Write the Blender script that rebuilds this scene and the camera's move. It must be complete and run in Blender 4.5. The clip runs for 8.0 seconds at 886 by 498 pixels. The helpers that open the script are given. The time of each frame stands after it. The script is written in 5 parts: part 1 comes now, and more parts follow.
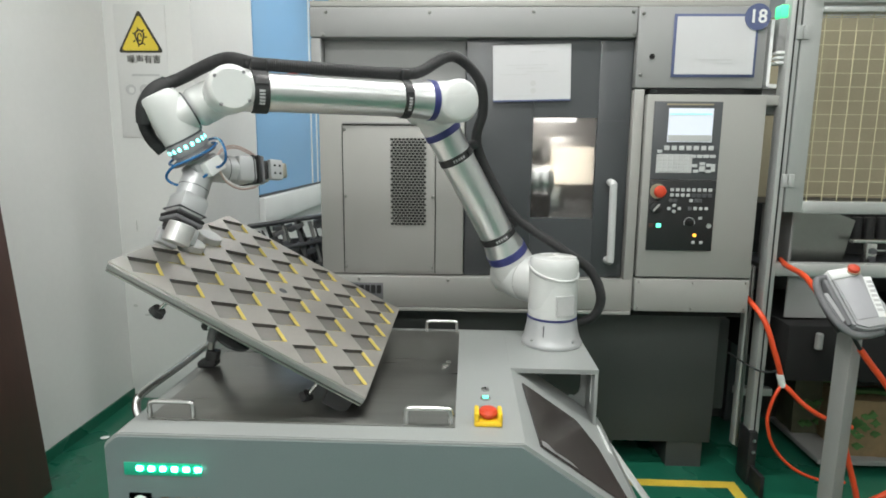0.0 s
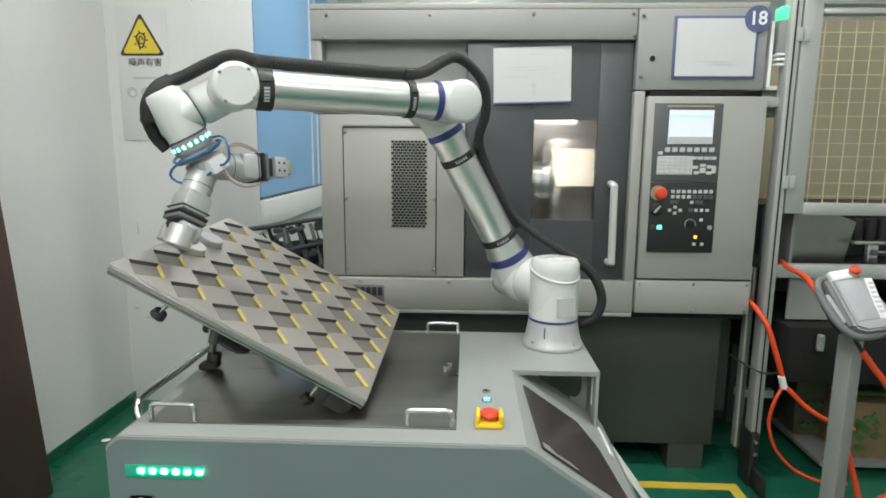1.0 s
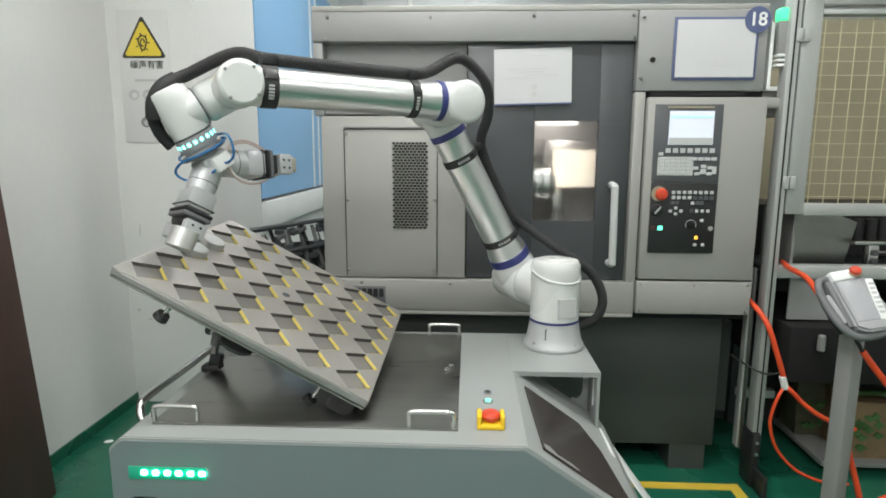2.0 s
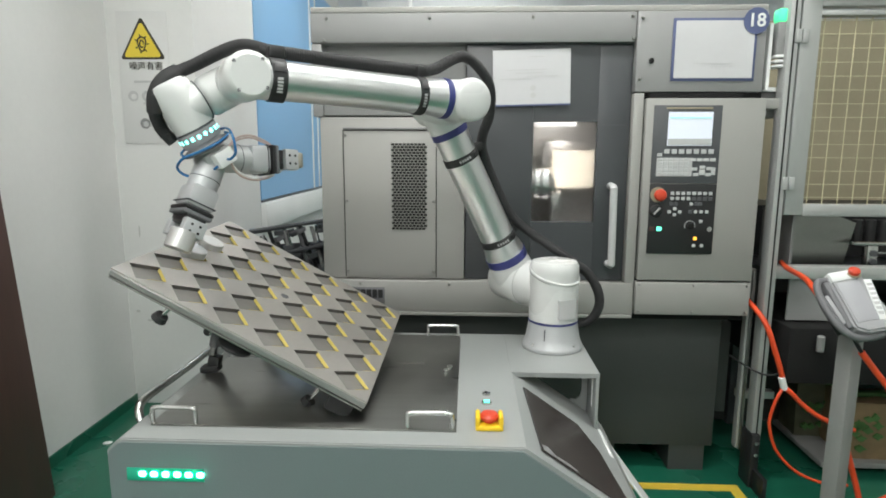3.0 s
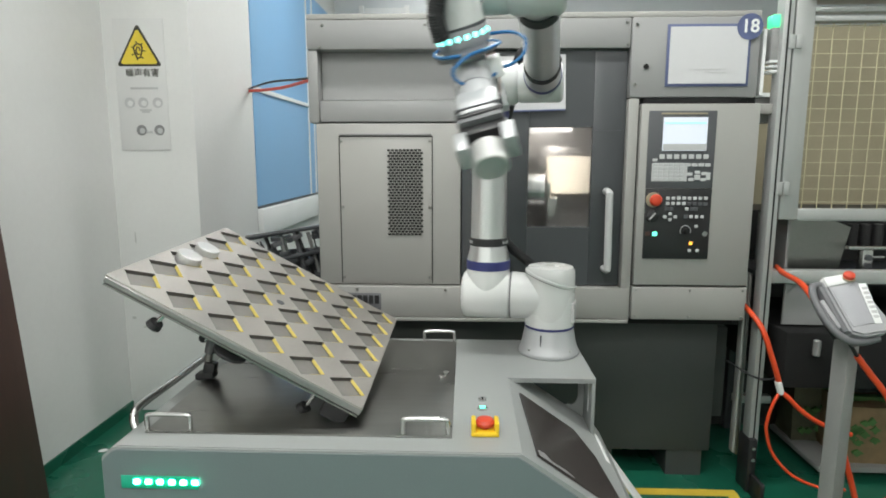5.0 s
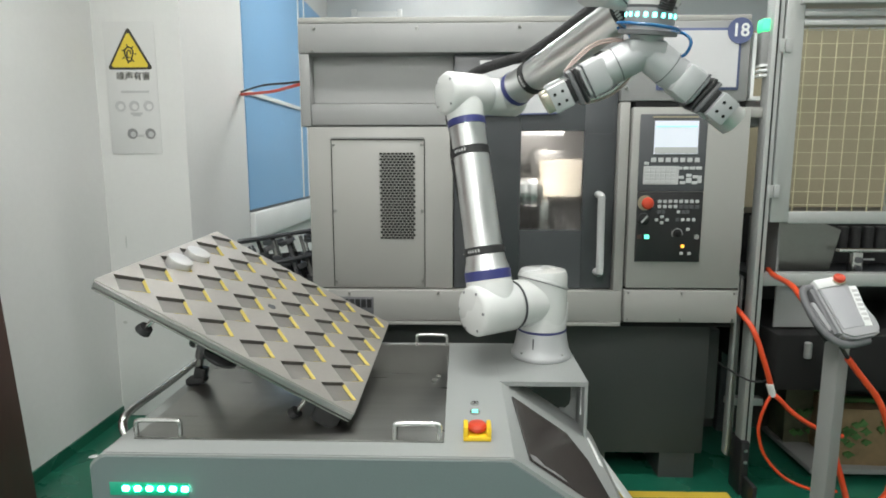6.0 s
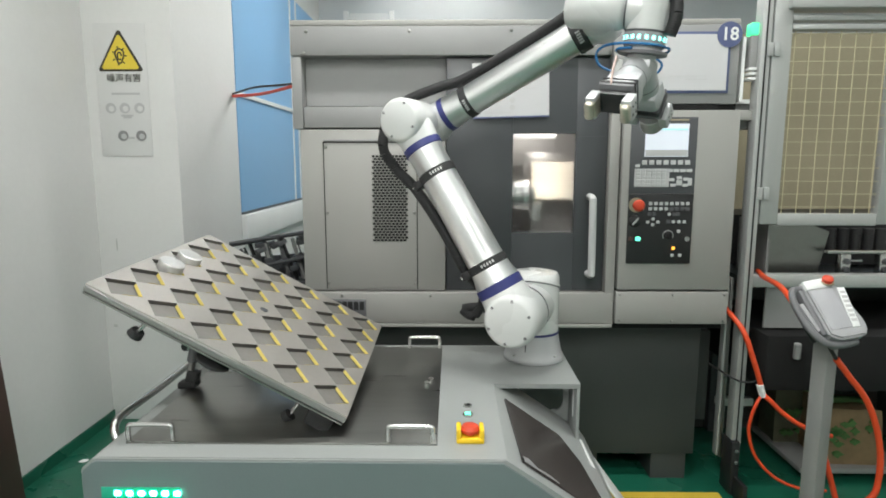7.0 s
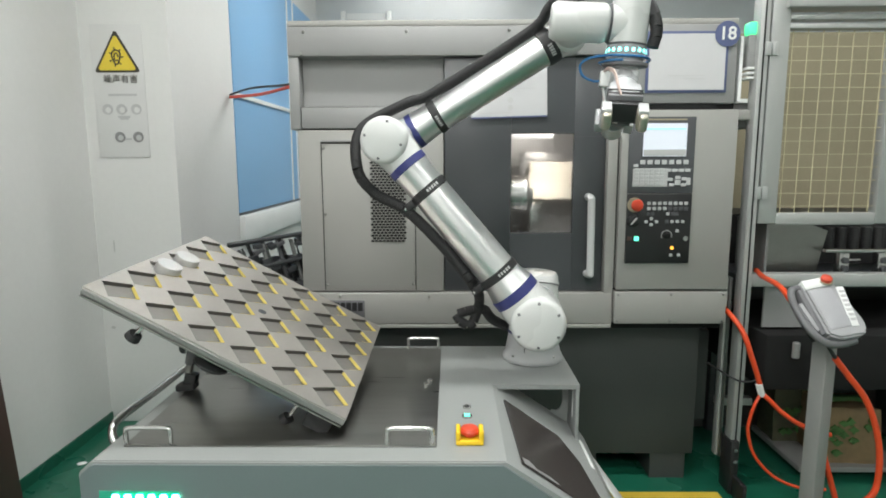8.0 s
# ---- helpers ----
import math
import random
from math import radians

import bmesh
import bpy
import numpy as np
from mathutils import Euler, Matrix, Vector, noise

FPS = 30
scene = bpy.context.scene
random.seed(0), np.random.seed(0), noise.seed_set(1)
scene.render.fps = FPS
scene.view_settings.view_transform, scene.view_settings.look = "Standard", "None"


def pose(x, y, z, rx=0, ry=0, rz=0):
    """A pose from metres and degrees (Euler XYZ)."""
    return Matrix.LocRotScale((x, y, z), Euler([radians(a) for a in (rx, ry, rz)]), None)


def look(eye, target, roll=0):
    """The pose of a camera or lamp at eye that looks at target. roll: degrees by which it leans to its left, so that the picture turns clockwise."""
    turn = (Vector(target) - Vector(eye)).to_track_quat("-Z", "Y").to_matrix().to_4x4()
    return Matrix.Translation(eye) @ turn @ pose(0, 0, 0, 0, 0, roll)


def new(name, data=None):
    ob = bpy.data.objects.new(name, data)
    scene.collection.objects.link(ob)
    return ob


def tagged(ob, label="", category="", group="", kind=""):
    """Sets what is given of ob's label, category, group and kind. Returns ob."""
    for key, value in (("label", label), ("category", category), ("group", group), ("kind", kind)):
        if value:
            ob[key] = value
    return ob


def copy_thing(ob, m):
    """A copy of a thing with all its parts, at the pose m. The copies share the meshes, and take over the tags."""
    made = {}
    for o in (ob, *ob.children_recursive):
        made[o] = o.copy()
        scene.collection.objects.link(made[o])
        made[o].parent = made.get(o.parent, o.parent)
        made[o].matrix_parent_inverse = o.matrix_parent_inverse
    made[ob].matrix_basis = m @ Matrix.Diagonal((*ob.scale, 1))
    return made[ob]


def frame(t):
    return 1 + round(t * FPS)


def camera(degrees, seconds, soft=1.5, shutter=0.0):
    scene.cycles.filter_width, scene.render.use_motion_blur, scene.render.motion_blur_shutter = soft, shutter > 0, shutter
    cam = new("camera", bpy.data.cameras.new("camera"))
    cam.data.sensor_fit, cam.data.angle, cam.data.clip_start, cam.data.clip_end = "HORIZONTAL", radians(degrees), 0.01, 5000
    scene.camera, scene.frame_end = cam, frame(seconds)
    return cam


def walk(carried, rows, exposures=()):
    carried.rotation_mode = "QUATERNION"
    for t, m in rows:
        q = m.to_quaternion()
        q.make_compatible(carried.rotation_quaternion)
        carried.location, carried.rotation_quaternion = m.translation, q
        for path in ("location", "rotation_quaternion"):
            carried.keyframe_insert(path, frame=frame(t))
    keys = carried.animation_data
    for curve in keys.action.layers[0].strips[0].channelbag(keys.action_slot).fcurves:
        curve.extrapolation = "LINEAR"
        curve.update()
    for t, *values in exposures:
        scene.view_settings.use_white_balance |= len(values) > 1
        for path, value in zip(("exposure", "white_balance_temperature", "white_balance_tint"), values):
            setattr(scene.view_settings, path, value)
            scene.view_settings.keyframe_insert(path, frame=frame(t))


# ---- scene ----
cam = camera(73.0, 8.0, 1.8, 0.4)
PATH = [
    (0, (0.091, -2.371, 1.366), (0.014, -0.401, 1.03), 0.5),
    (0.5, (0.093, -2.374, 1.369), (0.013, -0.404, 1.033), 0.4),
    (1, (0.091, -2.372, 1.366), (0.011, -0.401, 1.037), 0.4),
    (1.5, (0.09, -2.377, 1.37), (0.007, -0.406, 1.042), 0.3),
    (3, (0.095, -2.377, 1.371), (0.011, -0.405, 1.046), 0.2),
    (3.5, (0.094, -2.377, 1.372), (0.011, -0.404, 1.052), 0.3),
    (4, (0.094, -2.376, 1.367), (0.012, -0.402, 1.055), 0.2),
    (4.5, (0.097, -2.379, 1.371), (0.017, -0.405, 1.061), 0.1),
    (6, (0.106, -2.374, 1.372), (0.05, -0.397, 1.076), -0.0),
    (6.5, (0.105, -2.375, 1.377), (0.068, -0.397, 1.084), 0.0),
    (7, (0.105, -2.378, 1.377), (0.075, -0.399, 1.085), -0.0),
    (7.5, (0.102, -2.374, 1.378), (0.077, -0.396, 1.085), -0.0),
    (8, (0.104, -2.373, 1.38), (0.08, -0.395, 1.087), -0.2),
]
walk(cam, [(t, look(eye, target, roll)) for t, eye, target, roll in PATH])

# ---- light ----
world = bpy.data.worlds.new("world")
scene.world = world
world.use_nodes = True
world.node_tree.nodes["Background"].inputs[0].default_value = (0.80, 0.88, 1.0, 1)
world.node_tree.nodes["Background"].inputs[1].default_value = 0.15
scene.view_settings.exposure = 0.0


# ---- materials ----
def mat(name, color, rough=0.5, metal=0.0, var=0.10, scale=3.0, fine=60.0, bump=0.02, spec=0.5, stretch=None, coat=0.0):
    """A surface with large blotches and fine grain in colour, gloss and relief."""
    m = bpy.data.materials.new(name)
    m.use_nodes = True
    n, l = m.node_tree.nodes, m.node_tree.links
    p = n["Principled BSDF"]
    p.inputs["Metallic"].default_value = metal
    p.inputs["Specular IOR Level"].default_value = spec
    p.inputs["Coat Weight"].default_value = coat
    co = n.new("ShaderNodeTexCoord")
    src = co.outputs["Object"]
    if stretch:
        mp = n.new("ShaderNodeMapping")
        mp.inputs["Scale"].default_value = stretch
        l.new(src, mp.inputs[0])
        src = mp.outputs[0]
    big, small = n.new("ShaderNodeTexNoise"), n.new("ShaderNodeTexNoise")
    big.inputs["Scale"].default_value, big.inputs["Detail"].default_value = scale, 4
    small.inputs["Scale"].default_value, small.inputs["Detail"].default_value = fine, 3
    for t in (big, small):
        l.new(src, t.inputs["Vector"])
    mix = n.new("ShaderNodeMath")
    mix.operation = "MULTIPLY_ADD"
    mix.inputs[1].default_value = 0.35
    l.new(small.outputs["Fac"], mix.inputs[0])
    l.new(big.outputs["Fac"], mix.inputs[2])
    ramp = n.new("ShaderNodeMapRange")
    ramp.inputs["From Min"].default_value, ramp.inputs["From Max"].default_value = 0.35, 1.0
    ramp.inputs["To Min"].default_value, ramp.inputs["To Max"].default_value = 1 - var, 1 + var
    l.new(mix.outputs[0], ramp.inputs["Value"])
    mul = n.new("ShaderNodeVectorMath")
    mul.operation = "SCALE"
    mul.inputs[0].default_value = color
    l.new(ramp.outputs[0], mul.inputs["Scale"])
    l.new(mul.outputs[0], p.inputs["Base Color"])
    rr = n.new("ShaderNodeMapRange")
    rr.inputs["To Min"].default_value, rr.inputs["To Max"].default_value = max(0.02, rough - 0.08), min(1, rough + 0.08)
    l.new(big.outputs["Fac"], rr.inputs["Value"])
    l.new(rr.outputs[0], p.inputs["Roughness"])
    if bump:
        b = n.new("ShaderNodeBump")
        b.inputs["Strength"].default_value, b.inputs["Distance"].default_value = bump * 4, 0.002
        l.new(small.outputs["Fac"], b.inputs["Height"])
        l.new(b.outputs[0], p.inputs["Normal"])
    return m


def glow(name, color, strength):
    m = mat(name, color, 0.4, var=0.03, bump=0)
    p = m.node_tree.nodes["Principled BSDF"]
    p.inputs["Emission Color"].default_value = (*color, 1)
    p.inputs["Emission Strength"].default_value = strength
    return m


def glass(name, color=(0.9, 0.95, 0.95), rough=0.02):
    m = bpy.data.materials.new(name)
    m.use_nodes = True
    p = m.node_tree.nodes["Principled BSDF"]
    p.inputs["Base Color"].default_value = (*color, 1)
    p.inputs["Transmission Weight"].default_value = 1
    p.inputs["Roughness"].default_value = rough
    p.inputs["IOR"].default_value = 1.1
    return m


M_WALL = mat("white_plaster", (0.72, 0.72, 0.705), 0.75, var=0.05, scale=1.3, fine=40, bump=0.03)
M_SCUFF = mat("scuff_grey", (0.52, 0.52, 0.50), 0.7, var=0.1)
M_FLOOR = mat("green_epoxy", (0.011, 0.110, 0.066), 0.28, var=0.25, scale=2.0, fine=30, bump=0.02)
M_YELLOW = mat("yellow_paint", (0.62, 0.45, 0.05), 0.45, var=0.2, fine=40)
M_CEIL = mat("white_ceiling", (0.75, 0.76, 0.76), 0.8, var=0.04)
M_BACK = mat("grey_partition", (0.62, 0.65, 0.66), 0.5, var=0.05)
M_BLUE = mat("blue_film", (0.20, 0.42, 0.68), 0.35, var=0.06, scale=1.0)
M_WHITE = mat("white_paint", (0.78, 0.79, 0.78), 0.4, var=0.05)
M_MACH = mat("warm_grey_paint", (0.335, 0.332, 0.312), 0.42, var=0.04, scale=1.6, fine=220, bump=0.05)
M_MACH2 = mat("mid_grey_paint", (0.275, 0.276, 0.273), 0.42, var=0.04, scale=1.6, fine=220, bump=0.05)
M_DARK = mat("charcoal_paint", (0.060, 0.064, 0.069), 0.34, var=0.10, scale=1.5, fine=220, bump=0.04)
M_BASE = mat("dark_base_paint", (0.052, 0.058, 0.055), 0.55, var=0.15, scale=2.0, fine=160, bump=0.04)
M_BLACK = mat("black_plastic", (0.018, 0.018, 0.019), 0.42, var=0.15, fine=120)
M_RUBBER = mat("black_rubber", (0.022, 0.022, 0.023), 0.62, var=0.2, fine=90)
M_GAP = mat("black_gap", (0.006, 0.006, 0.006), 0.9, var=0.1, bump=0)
M_CHROME = mat("brushed_steel", (0.62, 0.62, 0.61), 0.26, 1.0, var=0.08, fine=120)
M_STEEL = mat("stainless_sheet", (0.31, 0.31, 0.295), 0.30, 1.0, var=0.10, scale=2.5, fine=60, stretch=(1, 14, 1))
M_ALU = mat("anodised_aluminium", (0.47, 0.48, 0.47), 0.38, 0.35, var=0.06, fine=90, stretch=(1, 1, 0.1))
M_TUBE = mat("satin_aluminium_tube", (0.74, 0.75, 0.75), 0.36, 1.0, var=0.04, fine=160, stretch=(1, 0.15, 1), bump=0.01)
M_SILVER = mat("silver_paint", (0.50, 0.51, 0.52), 0.40, 0.30, var=0.04, fine=200, bump=0.01)
M_ROBOT = mat("gloss_white_paint", (0.64, 0.65, 0.64), 0.28, var=0.03, scale=2.5, fine=120, bump=0.005, coat=0.3)
M_BAND = mat("navy_rubber_band", (0.035, 0.042, 0.17), 0.45, var=0.12)
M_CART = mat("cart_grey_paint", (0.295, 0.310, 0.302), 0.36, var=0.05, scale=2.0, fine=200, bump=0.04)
M_CARTF = mat("cart_front_shaded_grey", (0.165, 0.20, 0.205), 0.34, var=0.05, scale=2.0, fine=200, bump=0.04)
M_RIM = mat("tray_rim_steel", (0.30, 0.30, 0.29), 0.40, 0.6, var=0.12, scale=5, fine=90)
M_TRAY = mat("machined_aluminium", (0.50, 0.475, 0.445), 0.42, 0.72, var=0.10, scale=5, fine=90, bump=0.05)
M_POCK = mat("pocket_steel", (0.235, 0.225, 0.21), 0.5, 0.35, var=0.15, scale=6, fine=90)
M_POCK_SHADE = mat("pocket_wall_shaded_steel", (0.10, 0.095, 0.09), 0.55, 0.3, var=0.2, fine=90)
M_TAPE = mat("yellow_tape", (0.60, 0.48, 0.13), 0.5, var=0.22, fine=60)
M_RED = mat("red_plastic", (0.60, 0.06, 0.025), 0.35, var=0.08)
M_YBOX = mat("yellow_plastic", (0.85, 0.56, 0.02), 0.4, var=0.06)
M_HOSE = mat("orange_hose", (0.74, 0.075, 0.020), 0.4, var=0.08)
M_REDH = mat("red_tube", (0.72, 0.07, 0.04), 0.4, var=0.08)
M_BLUEH = mat("blue_tube", (0.03, 0.15, 0.36), 0.25, var=0.08)
M_PAPER = mat("paper", (0.55, 0.55, 0.56), 0.7, var=0.03, bump=0.02)
M_INK = mat("grey_ink", (0.44, 0.44, 0.44), 0.7, var=0.2)
M_NAVY = mat("navy_plastic", (0.09, 0.11, 0.22), 0.4, var=0.08)
M_SIGN = mat("sign_yellow", (0.78, 0.60, 0.06), 0.45, var=0.05)
M_SIGNP = mat("sign_plate_white", (0.68, 0.68, 0.67), 0.45, var=0.03)
M_SIGNB = mat("sign_black", (0.05, 0.045, 0.035), 0.5, var=0.05)
M_PRINT = mat("pale_print", (0.50, 0.50, 0.50), 0.6, var=0.1)
M_PRINTD = mat("grey_print", (0.24, 0.24, 0.24), 0.6, var=0.15)
M_POST = mat("grey_post_paint", (0.27, 0.27, 0.262), 0.45, var=0.06, scale=3, fine=120)
M_SACKD = mat("olive_sack", (0.085, 0.085, 0.05), 0.75, var=0.35, scale=8, fine=40, bump=0.2)
M_LIT = mat("warm_white_panel", (0.78, 0.72, 0.62), 0.6, var=0.06, scale=4)
M_KEY = mat("key_white", (0.50, 0.51, 0.51), 0.5, var=0.05)
M_PANEL = mat("panel_grey", (0.085, 0.088, 0.095), 0.45, var=0.06)
M_BROWN = mat("dark_brown_wood", (0.075, 0.036, 0.029), 0.4, var=0.3, scale=3, fine=40, stretch=(6, 6, 0.5))
M_TAN = mat("tan_board", (0.34, 0.30, 0.205), 0.6, var=0.12, scale=1.5)
M_BRICK = mat("beige_block", (0.36, 0.32, 0.24), 0.7, var=0.18, scale=4)
M_MESH = mat("cream_wire", (0.56, 0.51, 0.33), 0.45, var=0.08)
M_SACK = mat("kraft_paper", (0.22, 0.15, 0.078), 0.75, var=0.25, scale=9, fine=40, bump=0.2)
M_LEAF = mat("green_print", (0.06, 0.15, 0.04), 0.7, var=0.3, scale=10)
M_TURNED = mat("turned_steel", (0.60, 0.60, 0.59), 0.36, 0.6, var=0.06, fine=160)
M_BRASS = mat("brass", (0.52, 0.49, 0.41), 0.38, 0.8, var=0.1)
M_PEND = mat("pale_grey_plastic", (0.35, 0.35, 0.36), 0.42, var=0.04)
M_PEND2 = mat("mid_grey_plastic", (0.15, 0.15, 0.158), 0.45, var=0.06)
M_SCREENP = mat("grey_screen", (0.40, 0.40, 0.42), 0.25, var=0.03)
M_FADE = mat("dark_screen", (0.045, 0.038, 0.036), 0.22, var=0.2, scale=5)
M_LOGO = mat("blue_logo", (0.03, 0.10, 0.22), 0.4, var=0.05)
M_ORANGE = mat("orange_vinyl", (0.80, 0.33, 0.03), 0.4, var=0.05)
M_COPPER = mat("pinkish_cable", (0.55, 0.42, 0.38), 0.5, var=0.1)
M_SCREEN = glow("lit_screen", (0.62, 0.66, 0.73), 0.42)
M_SCREENB = glow("lit_screen_cyan", (0.35, 0.75, 0.78), 0.5)
M_LEDG = glow("green_led", (0.10, 1.0, 0.62), 38.0)
M_LEDC = glow("cyan_led", (0.22, 0.95, 0.85), 4.0)
M_LEDBASE = mat("green_led_lens", (0.02, 0.42, 0.26), 0.3, var=0.05)
M_TOWER = glow("green_tower_light", (0.08, 0.85, 0.36), 0.95)
M_BTNG = glow("green_button", (0.15, 1.0, 0.65), 1.5)
M_BTNO = glow("amber_button", (1.0, 0.45, 0.05), 1.6)
M_TUBEL = glow("lamp_tube", (1.0, 0.98, 0.94), 14.0)
M_WORK = glow("work_lamp", (1.0, 0.90, 0.74), 1.2)
M_STRIP = glow("added_strip_glow", (1.0, 0.97, 0.92), 0.9)
M_INNER = mat("coolant_film_steel", (0.34, 0.335, 0.33), 0.42, 0.5, var=0.2, scale=5)
M_GLASS = glass("oily_pane", (0.92, 0.93, 0.94), 0.30)


# ---- mesh helpers ----
def box(bm, x0, x1, y0, y1, z0, z1, bev=0.0, m=None, seg=2):
    r = bmesh.ops.create_cube(bm, size=1)
    vs = r["verts"]
    for v in vs:
        v.co = Vector(((x0 + x1) / 2 + v.co.x * (x1 - x0), (y0 + y1) / 2 + v.co.y * (y1 - y0), (z0 + z1) / 2 + v.co.z * (z1 - z0)))
    if bev:
        es = list({e for v in vs for e in v.link_edges})
        made = bmesh.ops.bevel(bm, geom=vs + es, offset=bev, segments=seg, affect="EDGES", profile=0.5)
        vs = list({v for f in made["faces"] for v in f.verts} | {v for v in vs if v.is_valid})
    if m is not None:
        bmesh.ops.transform(bm, matrix=m, verts=[v for v in vs if v.is_valid])
    return bm


def axis_pose(p, d):
    d = Vector(d).normalized()
    return Matrix.Translation(p) @ d.to_track_quat("Z", "Y").to_matrix().to_4x4()


def revolve(bm, prof, m=None, seg=40, caps=True):
    """Spins (radius, height) pairs round z."""
    m = m or Matrix()
    rings = []
    for r, h in prof:
        rings.append([bm.verts.new(m @ Vector((r * math.cos(2 * math.pi * i / seg), r * math.sin(2 * math.pi * i / seg), h))) for i in range(seg)])
    for a, b in zip(rings, rings[1:]):
        for i in range(seg):
            j = (i + 1) % seg
            bm.faces.new((a[i], a[j], b[j], b[i]))
    if caps:
        bm.faces.new(list(reversed(rings[0])))
        bm.faces.new(rings[-1])
    return bm


def rod(bm, p, q, r, r2=None, seg=20, bev=0.0):
    p, q = Vector(p), Vector(q)
    h = (q - p).length
    r2 = r if r2 is None else r2
    prof = [(r - bev, 0), (r, bev), (r2, h - bev), (r2 - bev, h)] if bev else [(r, 0), (r2, h)]
    return revolve(bm, prof, axis_pose(p, q - p), seg)


def spline(pts, n=8):
    """Smooth points through the given ones."""
    pts = [Vector(p) for p in pts]
    ext = [2 * pts[0] - pts[1], *pts, 2 * pts[-1] - pts[-2]]
    out = []
    for a, b, c, d in zip(ext, ext[1:], ext[2:], ext[3:]):
        for k in range(n):
            t = k / n
            out.append(0.5 * (2 * b + (c - a) * t + (2 * a - 5 * b + 4 * c - d) * t * t + (3 * b - a - 3 * c + d) * t ** 3))
    out.append(pts[-1])
    return out


def sweep(bm, pts, r, seg=12):
    up, last = Vector((0.31, 0.2, 0.93)), None
    for i, p in enumerate(pts):
        d = (pts[min(i + 1, len(pts) - 1)] - pts[max(i - 1, 0)]).normalized()
        x = (up - up.dot(d) * d).normalized()
        y = d.cross(x)
        up = x
        ring = [bm.verts.new(p + r * (math.cos(2 * math.pi * k / seg) * x + math.sin(2 * math.pi * k / seg) * y)) for k in range(seg)]
        if last:
            for k in range(seg):
                j = (k + 1) % seg
                bm.faces.new((last[k], last[j], ring[j], ring[k]))
        else:
            bm.faces.new(list(reversed(ring)))
        last = ring
    bm.faces.new(last)
    return bm


def quad(bm, *pts):
    return bm.faces.new([bm.verts.new(p) for p in pts])


def prism(bm, outline, y0, y1):
    """Extrudes an x, z outline along y."""
    a = [bm.verts.new((x, y0, z)) for x, z in outline]
    b = [bm.verts.new((x, y1, z)) for x, z in outline]
    n = len(a)
    bm.faces.new(a)
    bm.faces.new(list(reversed(b)))
    for i in range(n):
        j = (i + 1) % n
        bm.faces.new((a[j], a[i], b[i], b[j]))
    bmesh.ops.recalc_face_normals(bm, faces=bm.faces)
    return bm


def mesh_of(name, bm, material, smooth=True):
    me = bpy.data.meshes.new(name)
    bmesh.ops.recalc_face_normals(bm, faces=bm.faces)
    bm.to_mesh(me)
    bm.free()
    me.materials.append(material)
    if smooth:
        me.set_sharp_from_angle(angle=radians(35))
        for p in me.polygons:
            p.use_smooth = True
    return me


def part(name, bm, material, parent=None, label="", smooth=True, at=None):
    ob = new(name, mesh_of(name, bm, material, smooth))
    if at is not None:
        ob.matrix_basis = at
    if parent:
        ob.parent = parent
    return tagged(ob, label) if label else ob


def thing(name, label, category, at=None, group="", kind=""):
    ob = new(name)
    ob.empty_display_size = 0.05
    if at is not None:
        ob.matrix_basis = at
    return tagged(ob, label, category, group, kind)


def B(*a, **k):
    return box(bmesh.new(), *a, **k)


def slab(name, label, material, *a, kind="structure", category="", **k):
    return tagged(part(name, B(*a, **k), material), label, category or name.split("_")[0], kind=kind)


# ---- the room ----
slab("floor", "glossy green epoxy factory floor", M_FLOOR, -1.85, 4.2, -5.0, 4.3, -0.12, 0.0)
ob = thing("yellow_line", "worn yellow floor marking beside the machine", "floor marking", kind="structure")
part("stripe", B(-0.6, 1.175, -0.075, -0.03, 0.0, 0.003), M_YELLOW, ob)
part("stripe", B(1.175, 1.22, -1.6, -0.03, 0.0, 0.003), M_YELLOW, ob)
slab("wall_left", "white painted plaster wall with faint scuffs", M_WALL, -1.85, -1.71, -5.0, 0.65, 0.0, 3.3)
slab("wall_pillar", "white painted pillar with sharp corner", M_WALL, -1.85, -1.27, 0.65, 1.51, 0.0, 3.3, bev=0.006)
slab("wall_low", "white wall below the blue panels", M_WALL, -1.85, -1.28, 1.51, 4.1, 0.0, 0.84)
slab("wall_high", "white wall above the blue panels", M_WALL, -1.85, -1.28, 1.51, 4.1, 2.75, 3.3)
slab("wall_back", "pale grey partition wall behind the machines", M_BACK, -1.85, 4.2, 4.1, 4.25, 0.0, 3.3)
slab("wall_right", "plain white wall at the far side", M_WALL, 4.1, 4.25, -5.0, 4.1, 0.0, 3.3)
slab("wall_rear", "plain white wall behind the viewpoint", M_WALL, -1.85, 4.1, -5.15, -5.0, 0.0, 3.3)
slab("ceiling", "white ceiling", M_CEIL, -1.85, 4.25, -5.15, 4.25, 3.3, 3.4)
slab("baseboard", "dark green painted skirting along the wall", M_FLOOR, -1.71, -1.702, -5.0, 0.65, 0.0, 0.055)

# blue panels with a white sill, set in the wall that runs away from the camera
win = thing("window_1", "blue film panels in a white frame above a white sill", "window", kind="structure")
part("sill", B(-1.34, -1.235, 1.515, 4.09, 0.845, 1.024, bev=0.008), M_WHITE, win)
part("dark_seal", B(-1.30, -1.262, 1.52, 4.08, 1.027, 1.040), M_PANEL, win)
for y0, y1 in ((1.52, 2.86), (2.885, 3.05), (3.075, 4.08)):
    part("panel", B(-1.32, -1.27, y0, y1, 1.043, 2.75), M_BLUE, win)
for y in (2.862, 3.052):
    part("mullion", B(-1.32, -1.262, y, y + 0.02, 1.043, 2.75), M_WHITE, win)
part("rail", B(-1.268, -1.256, 1.515, 2.86, 1.785, 1.815, bev=0.003), M_WHITE, win)
